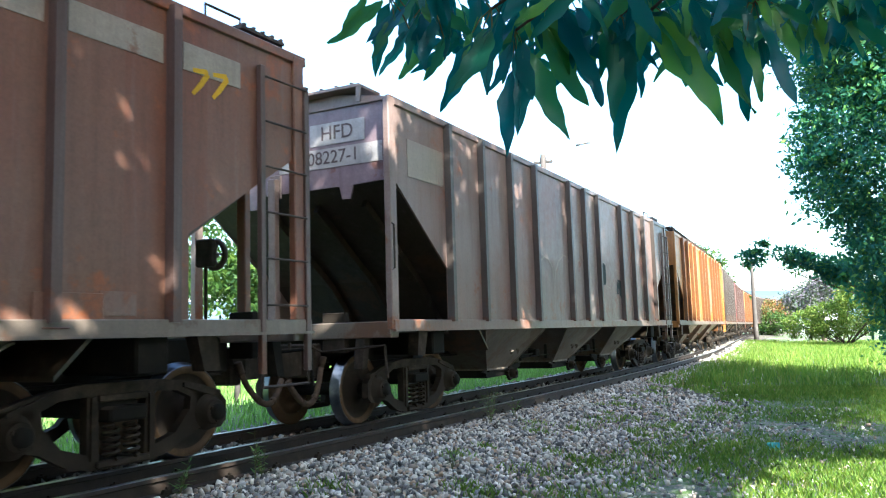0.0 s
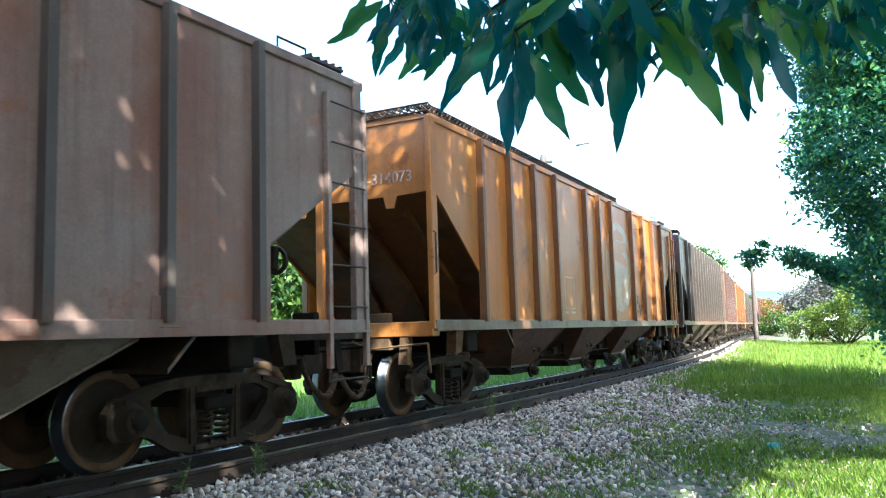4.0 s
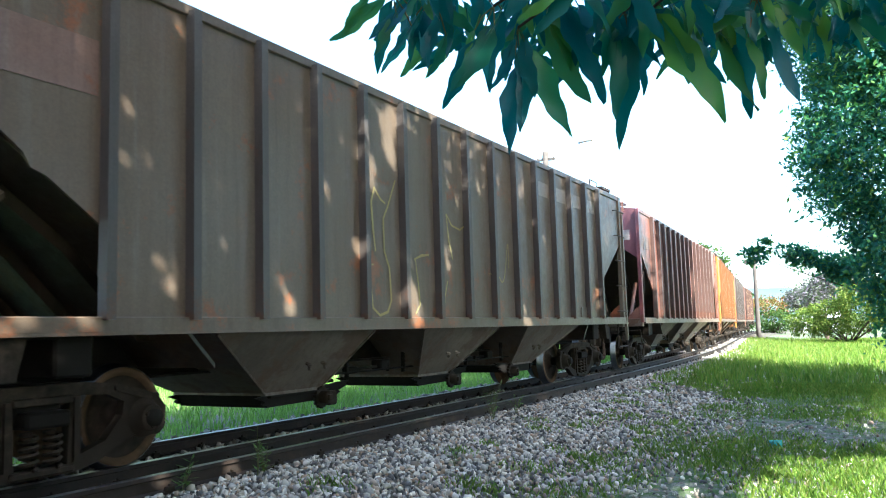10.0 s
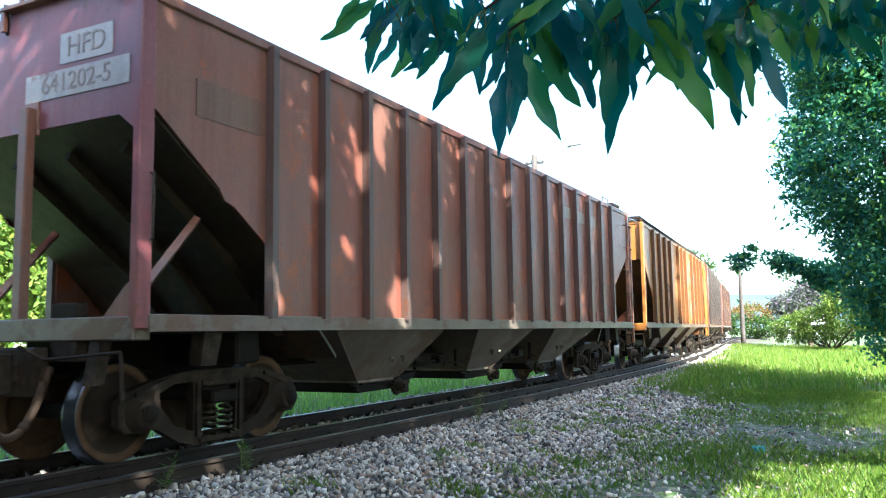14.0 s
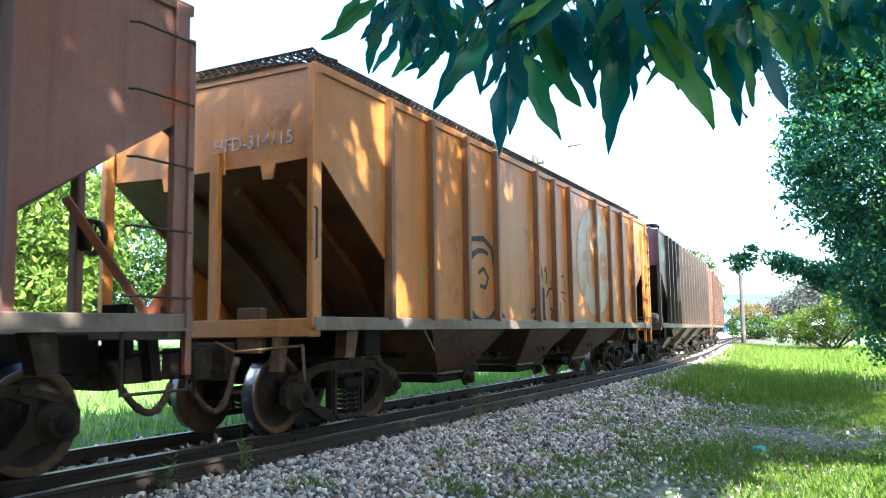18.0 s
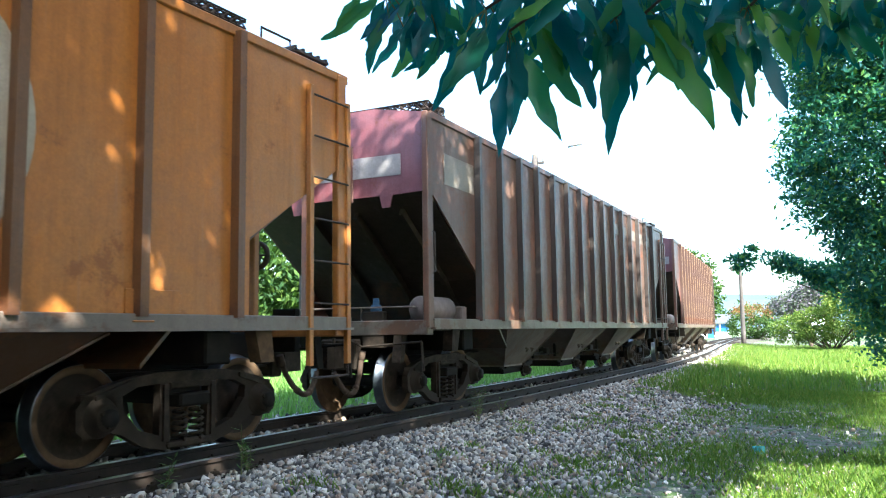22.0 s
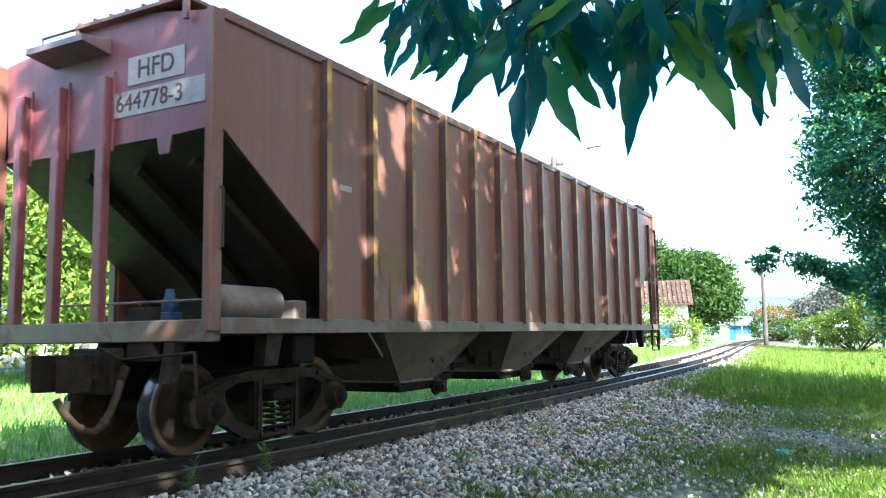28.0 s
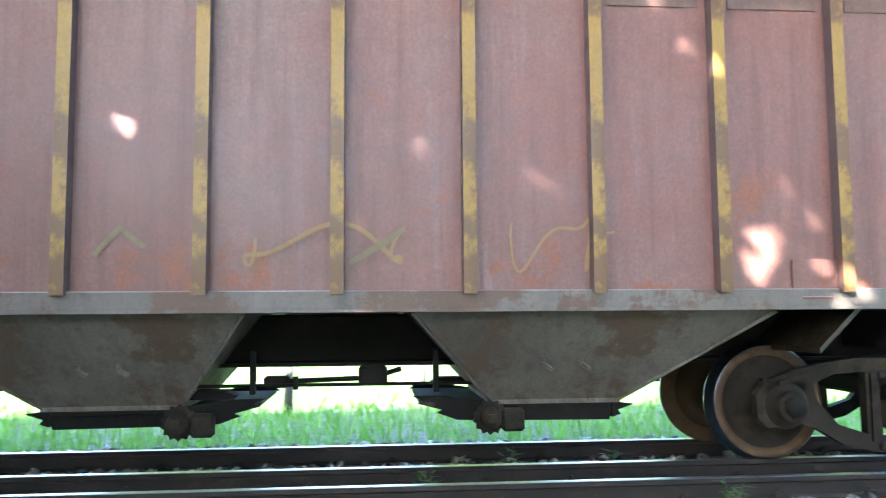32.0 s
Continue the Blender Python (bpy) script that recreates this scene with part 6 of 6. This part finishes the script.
def house(x, y, turn, length, depth, eave, ridge, label, tiles=True, roofing=ROOF_TILE):
    z = ground_z(x, y) - 0.05
    t = thing("house", pose(x, y, z, 0, 0, turn), label, "house")
    a, d = length / 2, depth / 2
    for y0, nm in ((-d, "wall"), (d - 0.25, "wall")):
        part(nm, box(-a, a, y0, y0 + 0.25, 0, eave), WALL_WHITE, t)
    for x0 in (-a, a - 0.25):
        bm = bmesh.new()
        add_prism(bm, [(-d + 0.25, 0), (d - 0.25, 0), (d - 0.25, eave), (0, ridge - 0.15), (-d + 0.25, eave)], x0, x0 + 0.25)
        part("gable_wall", bm, WALL_WHITE, t)
    over = 0.55
    slope = math.atan2(ridge - eave, d)
    for sy in (-1, 1):
        bm = bmesh.new()
        n = (ridge - eave) / d
        add_prism(bm, [(0, ridge), (sy * (d + over), eave - n * over), (sy * (d + over), eave - n * over - 0.10), (0, ridge - 0.12)], -a - 0.4, a + 0.4)
        rf = part("roof", bm, roofing, t)
        if tiles and sy == -1:
            tb = bmesh.new()
            add_tube(tb, [(0, 0, 0), (0, 0.30, 0)], 0.095, 6)
            tm = bpy.data.meshes.new("tile")
            tb.to_mesh(tm)
            tm.materials.append(ROOF_TILE)
            cols, rows = int((length + 0.8) / 0.36), int((d + over) / math.cos(slope) / 0.36)
            for r_ in range(rows):
                for q in range(cols):
                    s = (r_ + 0.1) * 0.36
                    yy, zz = -(d + over) + s * math.cos(slope), eave - n * over + s * math.sin(slope)
                    shared("tile", tm, rf, pose(-a - 0.3 + q * 0.36, yy, zz + 0.03 + random.uniform(-0.015, 0.02), math.degrees(slope) - 3, 0, random.uniform(-3, 3)))
    for wx, ww, m, z0, z1 in ((-a + 1.2, 0.9, BLUE_TRIM, 0.05, 2.1), (-a + 3.0, 1.0, BLUE_TRIM, 0.9, 2.0), (a - 2.2, 1.0, BLUE_TRIM, 0.9, 2.0)):
        if wx < a:
            wd = part("door" if z0 < 0.5 else "window", box(wx, wx + ww, -d - 0.02, -d + 0.06, z0, z1, 0.01), m, t)
            part("frame", box(wx - 0.07, wx + ww + 0.07, -d - 0.035, -d - 0.021, z1, z1 + 0.10), WALL_WHITE, wd)
    return t


house(-13.0, 65.5, 17, 7.2, 5.5, 3.9, 5.6, "white house with clay-tiled roof and blue doors")
house(-15.5, 120, 10, 4, 5, 2.4, 3.4, "distant white house with blue shutters", False, LAMP_GREY)
house(-3.2, 125, 5, 3, 4, 2.0, 3.0, "distant small white gabled house", False, WALL_WHITE)
house(-30.5, 46, 30, 8, 5, 3.0, 4.2, "white house behind the trees", False, LAMP_GREY)
kiosk = thing("white_cabinet", pose(-3.2, 92, ground_z(-3.2, 92)), "small white cabinet with dark panels by the line", "cabinet")
part("body", box(-0.65, 0.65, -0.4, 0.4, 0, 1.6, 0.02), WALL_WHITE, kiosk)
for q in (-0.42, 0.08):
    part("panel", box(q, q + 0.34, -0.42, -0.40, 0.25, 1.2, 0.005), LAMP_GREY, kiosk)
for k, (x, y) in enumerate(((-5.9, -1.2), (-7.6, 0.9), (-6.4, 5.5), (-6.8, 9.5), (-7.2, 14.0), (-7.9, 19.0))):
    t = thing("fence_post", pose(x, y, ground_z(x, y) - 0.1, 0, 2 * (k % 3 - 1)), "grey weathered wooden fence post", "fence post", "fence posts in the meadow")
    bm = bmesh.new()
    add_tube(bm, [(0, 0, 0), (0.01, 0, 0.7), (0, 0.01, 1.5)], 0.075, 8, True, 0.06)
    part("post", bm, POLE_WOOD, t)
rag = bmesh.new()
add_prism(rag, [(-0.09, 0.0), (0.09, 0.0), (0.07, 0.07), (0.02, 0.05), (-0.05, 0.085)], -0.05, 0.05)
ob = part("plastic_scrap", rag, TEAL)
ob.matrix_basis = pose(4.9, 10.3, ground_z(4.9, 10.3) + 0.005, 0, 0, 30)
tagged(ob, "crumpled teal plastic scrap on the ground", "litter")
road_v, road_f = [], []
for j in range(30):
    y = -20 + 3.0 * j
    for i in range(8):
        x = -23 - 1.8 * i - 0.10 * y
        road_v.append((x, y, ground_z(x, y) + 0.03))
for j in range(29):
    for i in range(7):
        road_f.append((j * 8 + i, j * 8 + i + 1, (j + 1) * 8 + i + 1, (j + 1) * 8 + i))
tagged(new("dirt_road", raw_mesh("dirt_road", road_v, road_f, PALE_EARTH)), "pale dry earth road across the meadow", "road", kind="structure")


def hills():
    vs, fs = [], []
    n = 90
    for i in range(n):
        a = radians(-100 + 200 * i / (n - 1))
        h = 92 + 26 * noise.noise((i * 0.12, 1.5, 0)) + 10 * noise.noise((i * 0.4, 7.5, 0))
        for d, z in ((1500, -30), (1750, 0.7 * h), (2100, h), (2400, -30)):
            vs.append((-d * math.sin(a), d * math.cos(a), z))
    for i in range(n - 1):
        for k in range(3):
            fs.append((i * 4 + k, (i + 1) * 4 + k, (i + 1) * 4 + k + 1, i * 4 + k + 1))
    tagged(new("backdrop", raw_mesh("backdrop", vs, fs, HILL)), "hazy blue wooded hills on the horizon", "hills", kind="structure")


hills()


# ---- ballast stones ----
def stone_base():
    g = 1.618
    v = np.array([(-1, g, 0), (1, g, 0), (-1, -g, 0), (1, -g, 0), (0, -1, g), (0, 1, g), (0, -1, -g), (0, 1, -g), (g, 0, -1), (g, 0, 1), (-g, 0, -1), (-g, 0, 1)]) / 1.9
    f = [(0, 11, 5), (0, 5, 1), (0, 1, 7), (0, 7, 10), (0, 10, 11), (1, 5, 9), (5, 11, 4), (11, 10, 2), (10, 7, 6), (7, 1, 8), (3, 9, 4), (3, 4, 2), (3, 2, 6), (3, 6, 8), (3, 8, 9), (4, 9, 5), (2, 4, 11), (6, 2, 10), (8, 6, 7), (9, 8, 1)]
    return v, np.array(f)


def bank_z(o):
    return float(np.interp(o, [-2.6, -1.7, -1.2, 1.6, 2.2, 3.0, 4.0], [-0.5, -0.20, -0.165, -0.165, -0.20, -0.33, -0.47]))


def stones():
    rg = np.random.default_rng(9)
    base, faces = stone_base()
    place = []

    def strew(n, s0, s1, o0, o1, r0, r1, thin=True):
        for _ in range(n):
            s, o = rg.uniform(s0, s1), rg.uniform(o0, o1)
            if thin and s > 16 and o > 2.3 and rg.random() < 0.8:
                continue
            if thin and o > 2.6 and rg.random() < smooth(2.5, 4.6, o) * 0.9:
                continue
            if min(abs(o - r) for r in RAILS) < 0.085:
                continue
            p, h = track(float(s), float(o))
            z = max(bank_z(float(o)), ground_z(p.x, p.y) if o > 2.4 else -9)
            place.append((p.x, p.y, z + rg.uniform(-0.022, 0.030), rg.uniform(r0, r1)))
    strew(33000, 2.5, 14, 1.2, 4.3, 0.012, 0.031)
    strew(17000, 14, 32, 1.2, 4.3, 0.018, 0.040)
    strew(3500, 32, 60, -1.6, 3.6, 0.05, 0.09)
    strew(5200, -5, 24, -0.45, 1.05, 0.025, 0.045)
    strew(2600, -5, 30, -2.1, -0.6, 0.028, 0.05)
    strew(3200, 6, 15, 3.4, 6.0, 0.010, 0.024, False)
    pl = np.array(place)
    n = len(pl)
    q = rg.normal(size=(n, 4))
    q /= np.linalg.norm(q, axis=1)[:, None]
    w, x, y, z = q.T
    rot = np.stack([1 - 2 * (y * y + z * z), 2 * (x * y - z * w), 2 * (x * z + y * w), 2 * (x * y + z * w), 1 - 2 * (x * x + z * z), 2 * (y * z - x * w), 2 * (x * z - y * w), 2 * (y * z + x * w), 1 - 2 * (x * x + y * y)], 1).reshape(n, 3, 3)
    shape = base[None] * rg.uniform(0.45, 1.50, (n, 12, 1)) * rg.uniform(0.42, 1.45, (n, 1, 3))
    v = np.einsum("nij,nkj->nki", rot, shape) * pl[:, 3][:, None, None] + pl[:, None, :3]
    f = (faces[None] + (np.arange(n) * 12)[:, None, None]).reshape(-1, 3)
    me = bpy.data.meshes.new("ballast_stones")
    me.vertices.add(n * 12)
    me.vertices.foreach_set("co", v.astype(np.float32).ravel())
    me.loops.add(len(f) * 3)
    me.loops.foreach_set("vertex_index", f.astype(np.int32).ravel())
    me.polygons.add(len(f))
    me.polygons.foreach_set("loop_start", np.arange(0, len(f) * 3, 3, dtype=np.int32))
    me.update(calc_edges=True)
    me.materials.append(STONE)
    tagged(new("ballast_stones", me), "loose grey crushed granite along the rails", "stones", kind="stuff")
    kinds = []
    for k in range(8):
        m2 = bpy.data.meshes.new("stone")
        m2.from_pydata([tuple(c) for c in base * rg.uniform(0.55, 1.40, (12, 1)) * rg.uniform(0.55, 1.3, 3)], [], [tuple(int(i) for i in t) for t in faces])
        m2.materials.append(STONE_ONE)
        kinds.append(m2)
    for k in range(280):
        s, o = float(rg.uniform(4.2, 8.5)), float(rg.uniform(1.4, 2.9))
        p, _ = track(s, o)
        m = Matrix.Translation((p.x, p.y, bank_z(o) + 0.022)) @ Euler([float(c) for c in rg.uniform(0, 6, 3)]).to_matrix().to_4x4() @ Matrix.Scale(float(rg.uniform(0.018, 0.036)), 4)
        shared("stone", kinds[k % 8], bed, m)


stones()
motions()
